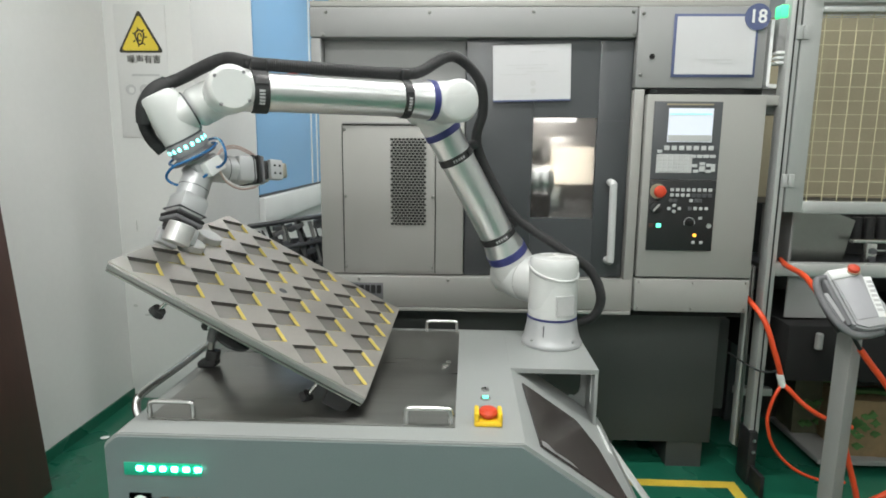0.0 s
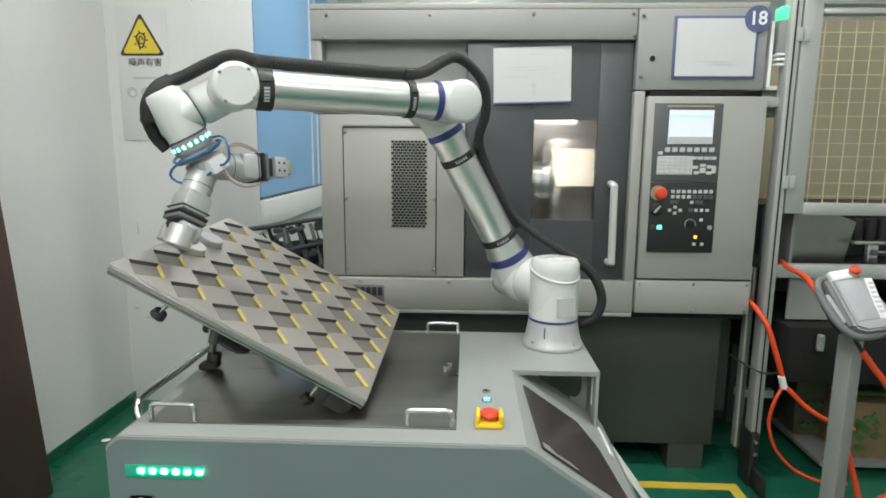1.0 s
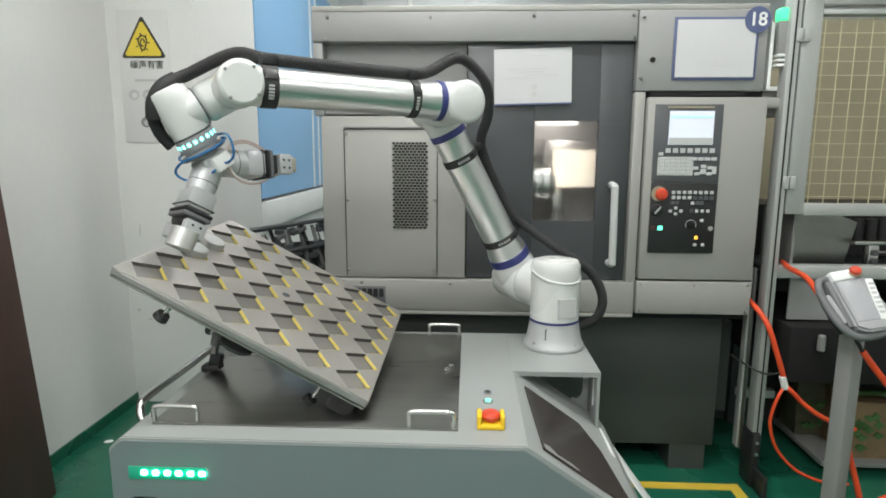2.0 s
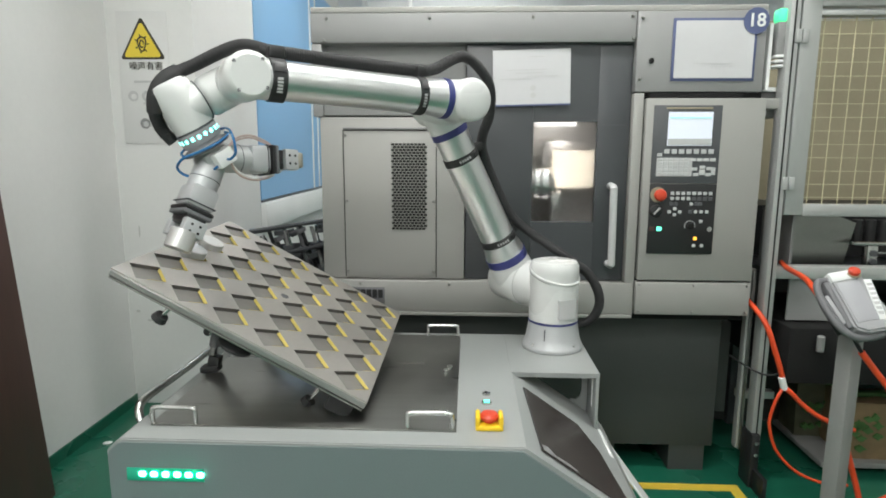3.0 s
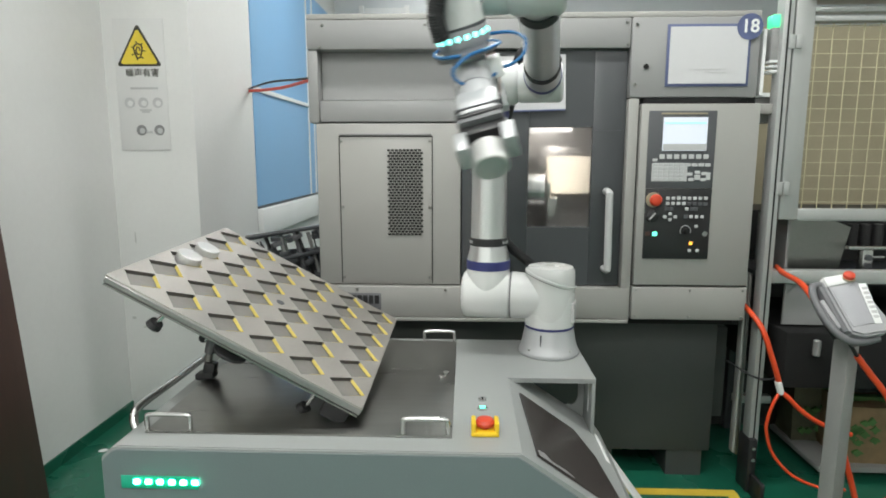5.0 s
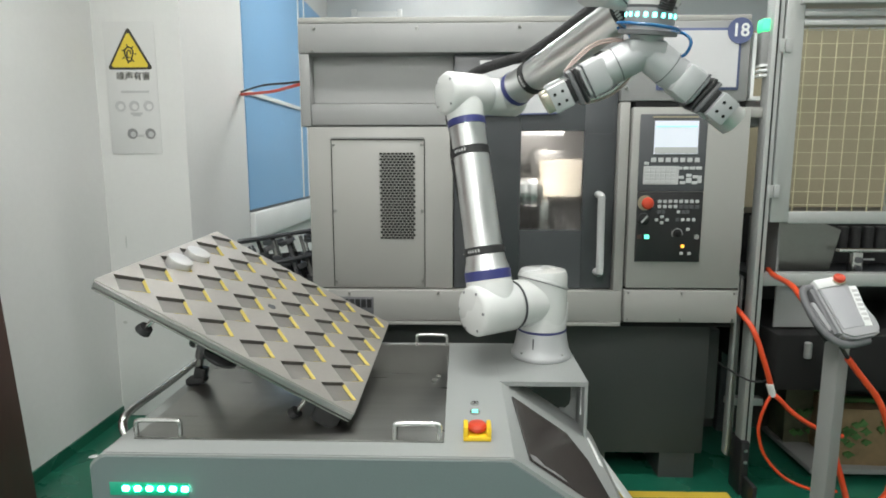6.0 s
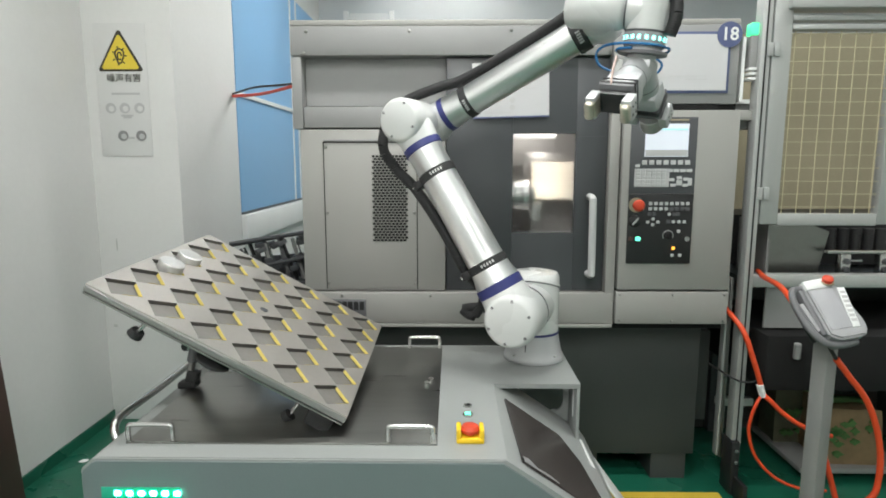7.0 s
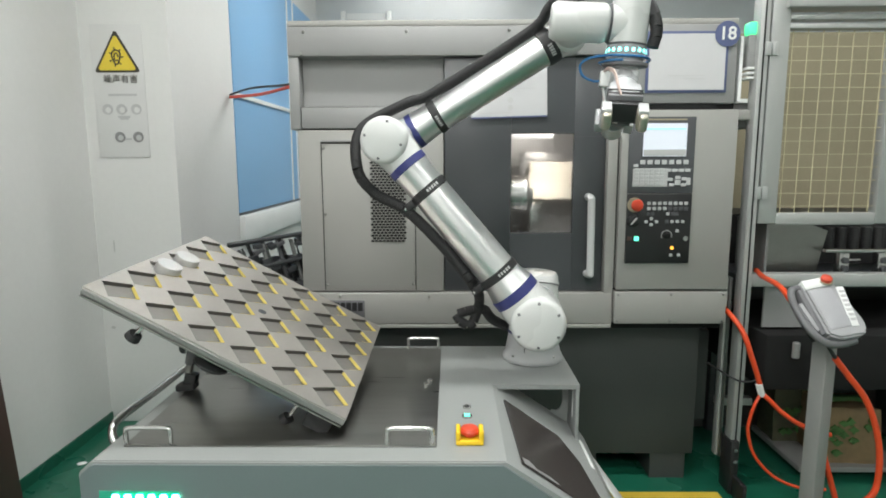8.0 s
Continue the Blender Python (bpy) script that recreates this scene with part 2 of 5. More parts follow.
fr = thing("door_1", "white framed door panel in the back partition", "door", kind="structure")
for x in (-1.02, -0.55):
    part("frame", B(x, x + 0.05, 4.05, 4.098, 0.0, 2.9, bev=0.004), M_WHITE, fr)
part("leaf", B(-0.96, -0.56, 4.07, 4.098, 0.0, 2.88), M_WHITE, fr)

for x, y in ((-0.5, -2.3), (-0.4, -4.1), (1.9, -2.9), (0.15, -0.7), (1.9, -0.6), (0.05, 2.0), (1.9, 2.0), (0.05, 3.7)):
    if y > 3:
        lamp = thing("ceiling_light", "white strip light fixed to the ceiling", "light", group="ceiling lights", at=pose(x, y, 3.3))
    else:
        lamp = thing("ceiling_light", "white twin tube strip light fixed to the ceiling", "light", group="ceiling lights", at=pose(x, y, 3.3))
    part("housing", B(-0.62, 0.62, -0.09, 0.09, -0.05, -0.001, bev=0.006), M_WHITE, lamp)
    for dy in (-0.045, 0.045):
        part("tube", rod(bmesh.new(), (-0.6, dy, -0.065), (0.6, dy, -0.065), 0.013, seg=10), M_TUBEL, lamp)
    if y < 3:
        li = bpy.data.lights.new("strip_light", "AREA")
        li.shape, li.size, li.size_y, li.energy, li.color = "RECTANGLE", 1.2, 0.16, (46.0 if y < -4 else 36.0 if y < -2 else 32.0) * (1.0 if x < 1 else 0.42), (0.99, 0.997, 0.972)
        lo = new("strip_light", li)
        lo.matrix_basis = pose(x, y, 3.21)

# chipped white paint on the floor by the wall
pm = thing("paint_smudge", "small white paint smudges on the green floor", "paint mark", kind="structure")
for x, y, l, a in ((-1.60, 0.20, 0.035, 20), (-1.53, 0.14, 0.05, -30), (-1.50, 0.19, 0.03, 40), (-1.47, 0.22, 0.03, 10)):
    bm = bmesh.new()
    revolve(bm, [(0.018, 0), (0.016, 0.0015)], pose(x, y, 0.0, 0, 0, a) @ Matrix.Diagonal((l / 0.030, 0.9, 1, 1)), 14)
    part("smudge", bm, M_WHITE, pm)

sc = thing("wall_scuff", "faint grey scuffs on the white wall", "scuff", kind="structure")
for x, z, w, h in ((-1.655, 0.78, 0.006, 0.03), (-1.64, 0.62, 0.010, 0.012), (-1.66, 0.52, 0.012, 0.008), (-1.62, 0.95, 0.004, 0.035), (-1.60, 0.47, 0.014, 0.006)):
    bm = bmesh.new()
    revolve(bm, [(1.0, 0), (0.9, 0.0012)], pose(x, 0.650, z, 90) @ Matrix.Diagonal((w, h, 1, 1)), 12)
    part("scuff", bm, M_SCUFF, sc)

# dark wooden board leaning at the near end of the left wall
part_b = thing("wooden_board", "dark brown stained board leaning against the white wall", "board", at=pose(-1.61, -0.235, 0, 0, 0, 0))
part("board", B(-0.09, 0.065, -1.1, 0.0, 0, 2.1, bev=0.008, m=pose(0, 0, 0, 4.9, 0, 0)), M_BROWN, part_b)


# ---- wall sign ----
def wall_sign():
    s = thing("warning_sign", "yellow noise warning triangle on a pale plate fixed to the pillar", "sign", at=pose(-1.527, 0.648, 0))
    part("plate", B(-0.125, 0.130, -0.004, 0.0, 1.40, 2.04, bev=0.0015), M_SIGNP, s)
    def tri(h, w, z, y, mt, nm):
        bm = bmesh.new()
        pts = []
        for cx, cz, a0 in ((0, z + h, 30), (-w, z, 150), (w, z, 270)):
            for k in range(7):
                a = radians(a0 + k * 20)
                pts.append((cx + 0.010 * math.cos(a), cz + 0.010 * math.sin(a)))
        prism(bm, pts, y - 0.002, y)
        part(nm, bm, mt, s, smooth=False)
    tri(0.175, 0.098, 1.822, -0.004, M_SIGNB, "black_border")
    tri(0.142, 0.080, 1.832, -0.006, M_SIGN, "yellow_triangle")
    bm = bmesh.new()
    sweep(bm, spline([(0.02 * math.cos(a) * (1 + 0.25 * math.sin(3 * a)), -0.009, 1.885 + 0.034 * math.sin(a)) for a in [k * 0.63 for k in range(11)]], 4), 0.0035, 6)
    sweep(bm, spline([(0.010 * math.cos(a), -0.009, 1.885 + 0.018 * math.sin(a)) for a in [k * 0.9 for k in range(7)]], 4), 0.003, 6)
    for k in range(7):
        a = k * 0.9
        rod(bm, (0.026 * math.cos(a), -0.009, 1.885 + 0.036 * math.sin(a)), (0.036 * math.cos(a), -0.009, 1.885 + 0.046 * math.sin(a)), 0.003, seg=6)
    part("ear_symbol", bm, M_SIGNB, s)
    cu = bpy.data.curves.new("words", "FONT")
    cu.body, cu.size, cu.align_x, cu.extrude = "\u566a\u58f0\u6709\u5bb3", 0.043, "CENTER", 0.0006
    tx = new("words", cu)
    tx.data.materials.append(M_SIGNB)
    tx.parent = s
    tx.matrix_basis = pose(0.012, -0.006, 1.765, 90)
    for z, w in ((1.700, 0.07), (1.594, 0.03), (1.585, 0.02), (1.485, 0.028)):
        part("print_bar", B(-w + 0.015, w + 0.015, -0.0056, -0.004, z, z + 0.010), M_PRINT, s)
    for i, x in enumerate((-0.065, 0.005, 0.078)):
        for z in (1.635, 1.50) if i else (1.635,):
            bm = bmesh.new()
            x -= 0.018 if z < 1.6 and i == 1 else 0.0
            revolve(bm, [(0.026, 0), (0.026, 0.002)], pose(x, -0.0042, z, 90), 20)
            d = part("pictogram", bm, M_PRINT if z > 1.6 else M_PRINTD, s)
            bm = bmesh.new()
            revolve(bm, [(0.014, 0), (0.014, 0.001)], pose(x + 0.004, -0.0065, z - 0.003, 90), 16)
            part("inner_print", bm, M_SIGNP if z > 1.6 else M_KEY, d)


wall_sign()


# ---- the lathe ----
def screw(bm, x, y, z, r=0.0065):
    revolve(bm, [(r, 0), (r, 0.003), (r * 0.6, 0.0055)], pose(x, y, z, 90), 10)
    return bm


def lathe():
    t = thing("lathe", "warm grey enclosed turning machine with charcoal sliding door", "machine tool")
    part("shell", B(-0.49, 1.19, 0.57, 1.25, 0.70, 1.86, bev=0.006), M_MACH2, t)
    part("side_shell", B(-0.493, -0.47, 0.101, 0.57, 0.70, 1.775), M_MACH2, t)
    part("side_shell", B(1.17, 1.195, 0.121, 0.57, 0.70, 1.60), M_MACH2, t)
    part("top_band", B(-0.517, 0.716, -0.005, 0.30, 1.776, 1.885, bev=0.004), M_MACH2, t)
    part("top_lip", B(-0.517, 1.196, 0.0, 0.9, 1.887, 1.908, bev=0.003), M_MACH, t)
    part("side_post", B(-0.517, -0.478, 0.0, 0.30, 1.50, 1.774, bev=0.003), M_MACH2, t)
    part("recess_panel", B(-0.476, 0.078, 0.06, 0.10, 1.592, 1.774), M_MACH2, t)
    part("cross_rail", B(-0.476, 0.078, 0.012, 0.10, 1.505, 1.586, bev=0.003), M_MACH2, t)
    part("left_panel", B(-0.493, 0.078, 0.006, 0.10, 0.856, 1.498, bev=0.003), M_MACH, t)
    hatch = part("hatch", B(-0.400, -0.036, 0.0, 0.008, 0.868, 1.446, bev=0.002), M_MACH, t)
    for x in (-0.4035, -0.0355):
        part("hatch_gap", B(x, x + 0.003, 0.0025, 0.0065, 0.862, 1.446), M_GAP, t)
    part("hatch_gap", B(-0.4035, -0.0325, 0.0025, 0.0065, 1.4465, 1.4495), M_GAP, t)
    part("hatch_edge", B(-0.400, -0.036, -0.006, 0.006, 1.4515, 1.4595, bev=0.001), M_MACH2, t)
    for z0 in (0.885, 1.17, 1.430):
        for x in (-0.393, -0.043):
            part("screw", screw(bmesh.new(), x, 0.0, z0), M_STEEL, hatch)
    bm = bmesh.new()
    for r in range(31):
        z = 1.398 - r * 0.0111
        for c in range(9):
            x = -0.211 + c * 0.0152 + (0.0076 if r % 2 else 0)
            box(bm, x, x + 0.0112, -0.0035, -0.0005, z - 0.0075, z)
    tagged(part("vent", bm, M_GAP, hatch, smooth=False), "rows of black ventilation slots", kind="stuff")
    part("sill_beam", B(-0.50, 0.752, -0.014, 0.20, 0.724, 0.850, bev=0.004), M_MACH, t)
    part("drip_edge", B(-0.50, 0.752, -0.020, 0.20, 0.708, 0.721, bev=0.002), M_MACH, t)
    # charcoal door with a window opening
    door = part("door", B(0.082, 0.345, 0.020, 0.060, 0.854, 1.772, bev=0.003), M_DARK, t, "charcoal painted sliding door")
    part("door_right", B(0.592, 0.716, 0.020, 0.060, 0.854, 1.772, bev=0.003), M_DARK, door)
    part("door_top", B(0.345, 0.592, 0.020, 0.060, 1.482, 1.772), M_DARK, door)
    part("door_bottom", B(0.345, 0.592, 0.020, 0.060, 0.854, 1.090), M_DARK, door)
    part("door_groove", B(0.60, 0.70, 0.0185, 0.021, 1.470, 1.472), M_PANEL, door)
    pane = part("pane", B(0.345, 0.592, 0.034, 0.040, 1.09, 1.482), M_GLASS, door)
    pane.visible_shadow = False
    # lit working space behind the pane
    ch = part("chamber", B(0.15, 0.80, 0.50, 0.54, 0.95, 1.62), M_INNER, t)
    part("chamber_side", B(0.78, 0.80, 0.07, 0.50, 0.95, 1.62), M_INNER, ch)
    part("chamber_side", B(0.15, 0.17, 0.07, 0.50, 0.95, 1.62), M_INNER, ch)
    part("chamber_top", B(0.15, 0.80, 0.07, 0.50, 1.60, 1.62), M_INNER, ch)
    part("chamber_floor", B(0.15, 0.80, 0.07, 0.50, 0.95, 1.05), M_INNER, ch)
    part("chuck", rod(bmesh.new(), (0.17, 0.17, 1.236), (0.430, 0.17, 1.236), 0.078, bev=0.008, seg=40), M_CHROME, ch)
    for x in (0.385, 0.355):
        part("chuck_ring", rod(bmesh.new(), (x, 0.17, 1.236), (x + 0.012, 0.17, 1.236), 0.080, seg=40), M_STEEL, ch)
    part("chuck_jaw", B(0.430, 0.45, 0.12, 0.22, 1.206, 1.266, bev=0.006), M_STEEL, ch)
    part("turret", B(0.44, 0.50, 0.20, 0.34, 1.06, 1.20, bev=0.012), M_STEEL, ch)
    part("back_guard", B(0.42, 0.62, 0.34, 0.36, 1.20, 1.42, bev=0.02), M_INNER, ch)
    part("lit_panel", B(0.452, 0.650, 0.30, 0.325, 1.205, 1.372, bev=0.010), M_LIT, ch, "warm white panel lit by the work lamp")
    # Added glowing rod imitates the bright reflection across the pane's top.
    part("added_glow_rod", rod(bmesh.new(), (0.36, 0.13, 1.482), (0.53, 0.13, 1.482), 0.015, bev=0.006), M_STRIP, ch, "glowing rod added for the bright strip in the pane")
    wl = bpy.data.lights.new("work_light", "AREA")
    wl.size, wl.energy, wl.color = 0.10, 1.5, (1.0, 0.93, 0.84)
    new("work_light", wl).matrix_basis = look((0.50, 0.10, 1.55), (0.47, 0.30, 1.22))
    wl = bpy.data.lights.new("panel_light", "AREA")
    wl.size, wl.energy, wl.color = 0.03, 0.26, (1.0, 0.92, 0.80)
    new("panel_light", wl).matrix_basis = look((0.505, 0.205, 1.265), (0.52, 0.30, 1.262))
    # door handle
    bm = bmesh.new()
    sweep(bm, spline([(0.655, 0.018, 0.925), (0.655, -0.038, 0.93), (0.655, -0.045, 0.96), (0.652, -0.045, 1.20), (0.652, -0.038, 1.23), (0.652, 0.018, 1.235)], 6), 0.0145, 14)
    part("door_handle", bm, M_KEY, door, "pale satin bar handle")
    part("door_post", B(0.719, 0.757, -0.012, 0.12, 0.720, 1.588, bev=0.003), M_MACH, t)
    # right hand cabinet
    part("cabinet_back", B(0.757, 1.20, 0.01, 0.12, 0.70, 1.60), M_GAP, t)
    cab = part("cabinet_door", B(0.763, 1.205, -0.03, 0.009, 0.868, 1.568, bev=0.004), M_MACH, t)
    low = part("lower_cover", B(0.761, 1.205, -0.03, 0.009, 0.728, 0.860, bev=0.004), M_MACH, t)
    for z in (0.740, 0.848):
        for x in (0.775, 0.985, 1.19):
            part("screw", screw(bmesh.new(), x, -0.03, z, 0.0045), M_STEEL, low)
    top = part("upper_housing", B(0.719, 1.192, -0.012, 0.40, 1.592, 1.885, bev=0.005), M_MACH2, t)
    part("shadow_gap", B(0.775, 1.12, -0.020, 0.0, 1.571, 1.588), M_GAP, t)
    bm = bmesh.new()
    revolve(bm, [(0.010, 0), (0.010, 0.004)], pose(0.775, -0.012, 1.706, 90), 14)
    part("lock", bm, M_GAP, top)
    part("bracket", B(1.205, 1.30, 0.05, 0.16, 1.50, 1.60, bev=0.01), M_MACH2, t)
    part("bracket", B(1.21, 1.27, 0.0, 0.05, 1.53, 1.57, bev=0.006), M_MACH, t)
    for x, z in ((-0.455, 1.866), (-0.06, 1.866), (0.33, 1.868), (0.70, 1.868), (-0.466, 1.785), (0.707, 1.788), (0.735, 1.64), (0.735, 1.86), (-0.34, 0.838), (0.02, 0.838), (0.36, 0.838)):
        part("screw", screw(bmesh.new(), x, -0.014 if z < 1 or x > 0.72 else -0.005, z), M_STEEL, t)
    pl = part("name_plate", B(-0.39, -0.242, -0.018, -0.0135, 0.752, 0.822, bev=0.001), M_PEND2, t, "grey plate with plain black marks")
    for i in range(6):
        part("mark", B(-0.386 + i * 0.0235, -0.3675 + i * 0.0235, -0.0195, -0.0178, 0.778, 0.813, bev=0.0007, seg=1), M_BLACK, pl)
    # base
    part("base", B(-0.50, 1.155, 0.085, 1.2, 0.115, 0.702, bev=0.004), M_BASE, t)
    for x0, x1 in ((-0.45, 0.74), (0.975, 1.125)):
        part("foot", B(x0, x1, 0.09, 1.1, 0.0, 0.116), M_BASE, t)
    part("side_box", B(1.157, 1.27, 0.25, 0.60, 0.20, 0.62, bev=0.004), M_BASE, t)
    panel(t)
    return t


def panel(t):
    """The operator's panel with its keys."""
    Y = -0.034
    p = part("control_panel", B(0.803, 1.056, Y, -0.028, 1.250, 1.542, bev=0.002), M_PANEL, t, "charcoal operator panel with lit screen and keys", at=pose(-0.012, 0, 0))
    part("lower_panel", B(0.804, 1.054, Y - 0.004, -0.028, 0.976, 1.248, bev=0.002), M_BLACK, p)
    part("trim_strip", B(0.848, 1.020, Y - 0.002, Y + 0.001, 1.528, 1.534), M_TAN, p)
    part("screen", B(0.857, 1.022, Y - 0.003, Y + 0.001, 1.392, 1.517), M_SCREEN, p, "lit pale screen")
    part("screen_header", B(0.862, 1.016, Y - 0.0045, Y - 0.003, 1.493, 1.498), M_SCREENB, p)
    part("screen_footer", B(0.859, 1.020, Y - 0.0045, Y - 0.003, 1.394, 1.418), M_KEY, p)
    def key(nm, x, z, w, h, mt, d=0.004, y=Y):
        z += 0.024 if y < Y else 0.0
        part(nm, B(x - w / 2, x + w / 2, y - d, y, z - h / 2, z + h / 2, bev=0.001, seg=1), mt, p)
    for i in range(7):
        key("soft_key", 0.858 + i * 0.0275, 1.370, 0.019, 0.017, M_KEY)
    key("side_key", 0.832, 1.357, 0.018, 0.012, M_KEY)
    part("key_field", B(0.822, 0.956, Y - 0.002, Y, 1.276, 1.346), M_PRINT, p)
    for r in range(5):
        for c in range(6):
            key("small_key", 0.836 + c * 0.0195, 1.341 - r * 0.0137, 0.0165, 0.0112, M_KEY, 0.0045)
    for c in range(4):
        key("small_key", 0.958 + c * 0.0245, 1.339, 0.021, 0.012, M_KEY)
    for x, z, w, h in ((0.995, 1.292, 0.022, 0.02), (0.972, 1.283, 0.02, 0.012), (1.018, 1.283, 0.02, 0.012), (0.995, 1.311, 0.02, 0.012), (1.036, 1.296, 0.016, 0.028), (0.966, 1.304, 0.02, 0.012), (1.020, 1.306, 0.02, 0.012)):
        key("cursor_key", x, z, w, h, M_KEY)
    y2 = Y - 0.004
    for r, n in ((0, 8), (1, 4)):
        for c in range(n):
            key("machine_key", 0.888 + c * 0.0205, 1.188 - r * 0.020, 0.0135, 0.0125, M_KEY, y=y2)
    for c in range(4):
        key("dark_key", 0.970 + c * 0.0205, 1.167, 0.0155, 0.0145, M_PANEL, y=y2)
    for x, z in ((0.900, 1.128), (0.880, 1.116), (0.920, 1.116), (0.900, 1.105), (0.962, 1.147), (0.980, 1.117), (1.001, 1.117), (1.022, 1.117), (1.002, 1.080), (0.982, 0.985), (1.012, 0.985)):
        key("machine_key", x, z, 0.0125, 0.0115, M_KEY, y=y2)
    for x, z in ((0.886, 1.147), (0.903, 1.147), (0.981, 1.147), (0.996, 1.147), (0.960, 1.117)):
        key("dark_key", x, z, 0.014, 0.014, M_PANEL, y=y2)
    key("green_key", 0.845, 1.050, 0.018, 0.016, M_BTNG, y=y2)
    key("red_key", 0.805 + 0.012, 1.050, 0.018, 0.016, M_BROWN, y=y2)
    key("amber_key", 0.985, 1.013, 0.012, 0.012, M_BTNO, y=y2)
    bm = bmesh.new()
    revolve(bm, [(0.029, 0), (0.029, 0.004)], pose(0.833, y2, 1.206, 90), 24)
    part("stop_plate", bm, M_TAN, p)
    bm = bmesh.new()
    revolve(bm, [(0.012, 0), (0.012, 0.018), (0.0225, 0.020), (0.0235, 0.027), (0.019, 0.034), (0.010, 0.037)], pose(0.835, y2 - 0.003, 1.206, 90), 24)
    part("emergency_stop", bm, M_RED, p, "red mushroom stop button")
    bm = bmesh.new()
    revolve(bm, [(0.024, 0), (0.022, 0.012), (0.018, 0.014)], pose(0.829, y2, 1.144, 90), 20)
    k = part("selector", bm, M_BLACK, p)
    part("pointer", B(-0.003, 0.003, -0.004, 0, -0.017, 0.017, m=pose(0.829, y2 - 0.014, 1.144, 0, 40, 0)), M_PRINT, k)
    bm = bmesh.new()
    revolve(bm, [(0.013, 0), (0.011, 0.016), (0.008, 0.017)], pose(0.962, y2, 1.086, 90), 18)
    part("override_knob", bm, M_GAP, p)
    bm = bmesh.new()
    sweep(bm, [Vector((0.962 + 0.020 * math.cos(a), y2 - 0.001, 1.086 + 0.020 * math.sin(a))) for a in [radians(-20 + 10 * i) for i in range(24)]], 0.0013, 6)
    part("knob_scale", bm, M_KEY, p)
    bm = bmesh.new()
    revolve(bm, [(0.010, 0), (0.010, 0.004)], pose(1.036, y2, 1.074, 90), 14)
    part("key_switch", bm, M_CHROME, p)


lathe()


def notice(name, label, x0, x1, z0, z1, y, border, tilt=0.0, bars=()):
    t = thing(name, label, "notice", at=pose((x0 + x1) / 2, y, (z0 + z1) / 2, 0, tilt, 0))
    w, h = (x1 - x0) / 2, (z1 - z0) / 2
    if border:
        part("frame", B(-w - 0.010, w + 0.010, -0.005, 0.0, -h - 0.010, h + 0.010, bev=0.001), M_NAVY, t)
    part("sheet", B(-w, w, -0.0075, -0.0045 if border else 0.0, -h, h), M_PAPER, t)
    for x, z, bw, bh in bars:
        part("print_bar", B(x - bw, x + bw, -0.0086, -0.0074, z - bh, z + bh), M_INK if bh > 0.003 else M_PRINT, t)
    return t


nt = notice("door_notice", "white printed sheet taped to the charcoal door", 0.184, 0.480, 1.543, 1.752, 0.018, False, -1.5,
            [(0.02, 0.078, 0.03, 0.0016), (-0.01, 0.018, 0.05, 0.0014), (-0.06, -0.004, 0.06, 0.0012), (0.04, 0.005, 0.06, 0.0012), (-0.02, 0.03, 0.08, 0.0012), (-0.05, -0.085, 0.06, 0.0012)])
for z in (-0.038, -0.066):
    bm = bmesh.new()
    revolve(bm, [(0.011, 0), (0.011, 0.001)], pose(0.005, -0.0075, z, 90), 16)
    part("print_spot", bm, M_PRINT, nt)
part("blue_edge", B(-0.148, 0.148, -0.0082, -0.0076, -0.105, -0.099), M_NAVY, nt)
notice("framed_notice", "white notice sheet in a slim navy frame on the machine", 0.858, 1.145, 1.642, 1.848, -0.012, True, 0, [(0.0, -0.05, 0.07, 0.0012), (0.03, -0.062, 0.04, 0.0012)])
bd = thing("number_badge", "round navy badge with white machine number", "badge", at=pose(1.147, -0.019, 1.846))
bm = bmesh.new()
revolve(bm, [(0.047, 0), (0.047, 0.0025)], pose(0, 0, 0, 90), 32)
part("disc", bm, M_NAVY, bd)
cu = bpy.data.curves.new("number", "FONT")
cu.body, cu.size, cu.align_x, cu.align_y, cu.extrude, cu.offset = "18", 0.066, "CENTER", "CENTER", 0.0006, 0.0012
tx = new("number", cu)
tx.data.materials.append(M_WHITE)
tx.parent = bd
tx.matrix_basis = pose(0, -0.004, 0, 90)

st = thing("signal_light", "green lit signal lamp on a grey bracket", "signal light", at=pose(1.258, 0.02, 1.722))
part("lens", B(-0.023, 0.020, -0.025, 0.025, 0.125, 0.172, bev=0.008), M_TOWER, st)
part("body", B(-0.022, 0.022, -0.025, 0.025, 0.0, 0.124, bev=0.004), M_MACH2, st)
for z in (0.0, 0.018, 0.036):
    part("ring", B(-0.024, 0.024, -0.028, 0.028, z - 0.04, z - 0.03, bev=0.002), M_WHITE, st)
part("arm", B(-0.05, -0.038, -0.02, 0.02, -0.12, 0.12), M_WHITE, st)
part("stay", B(-0.05, 0.0, 0.0, 0.10, -0.125, -0.11), M_WHITE, st)


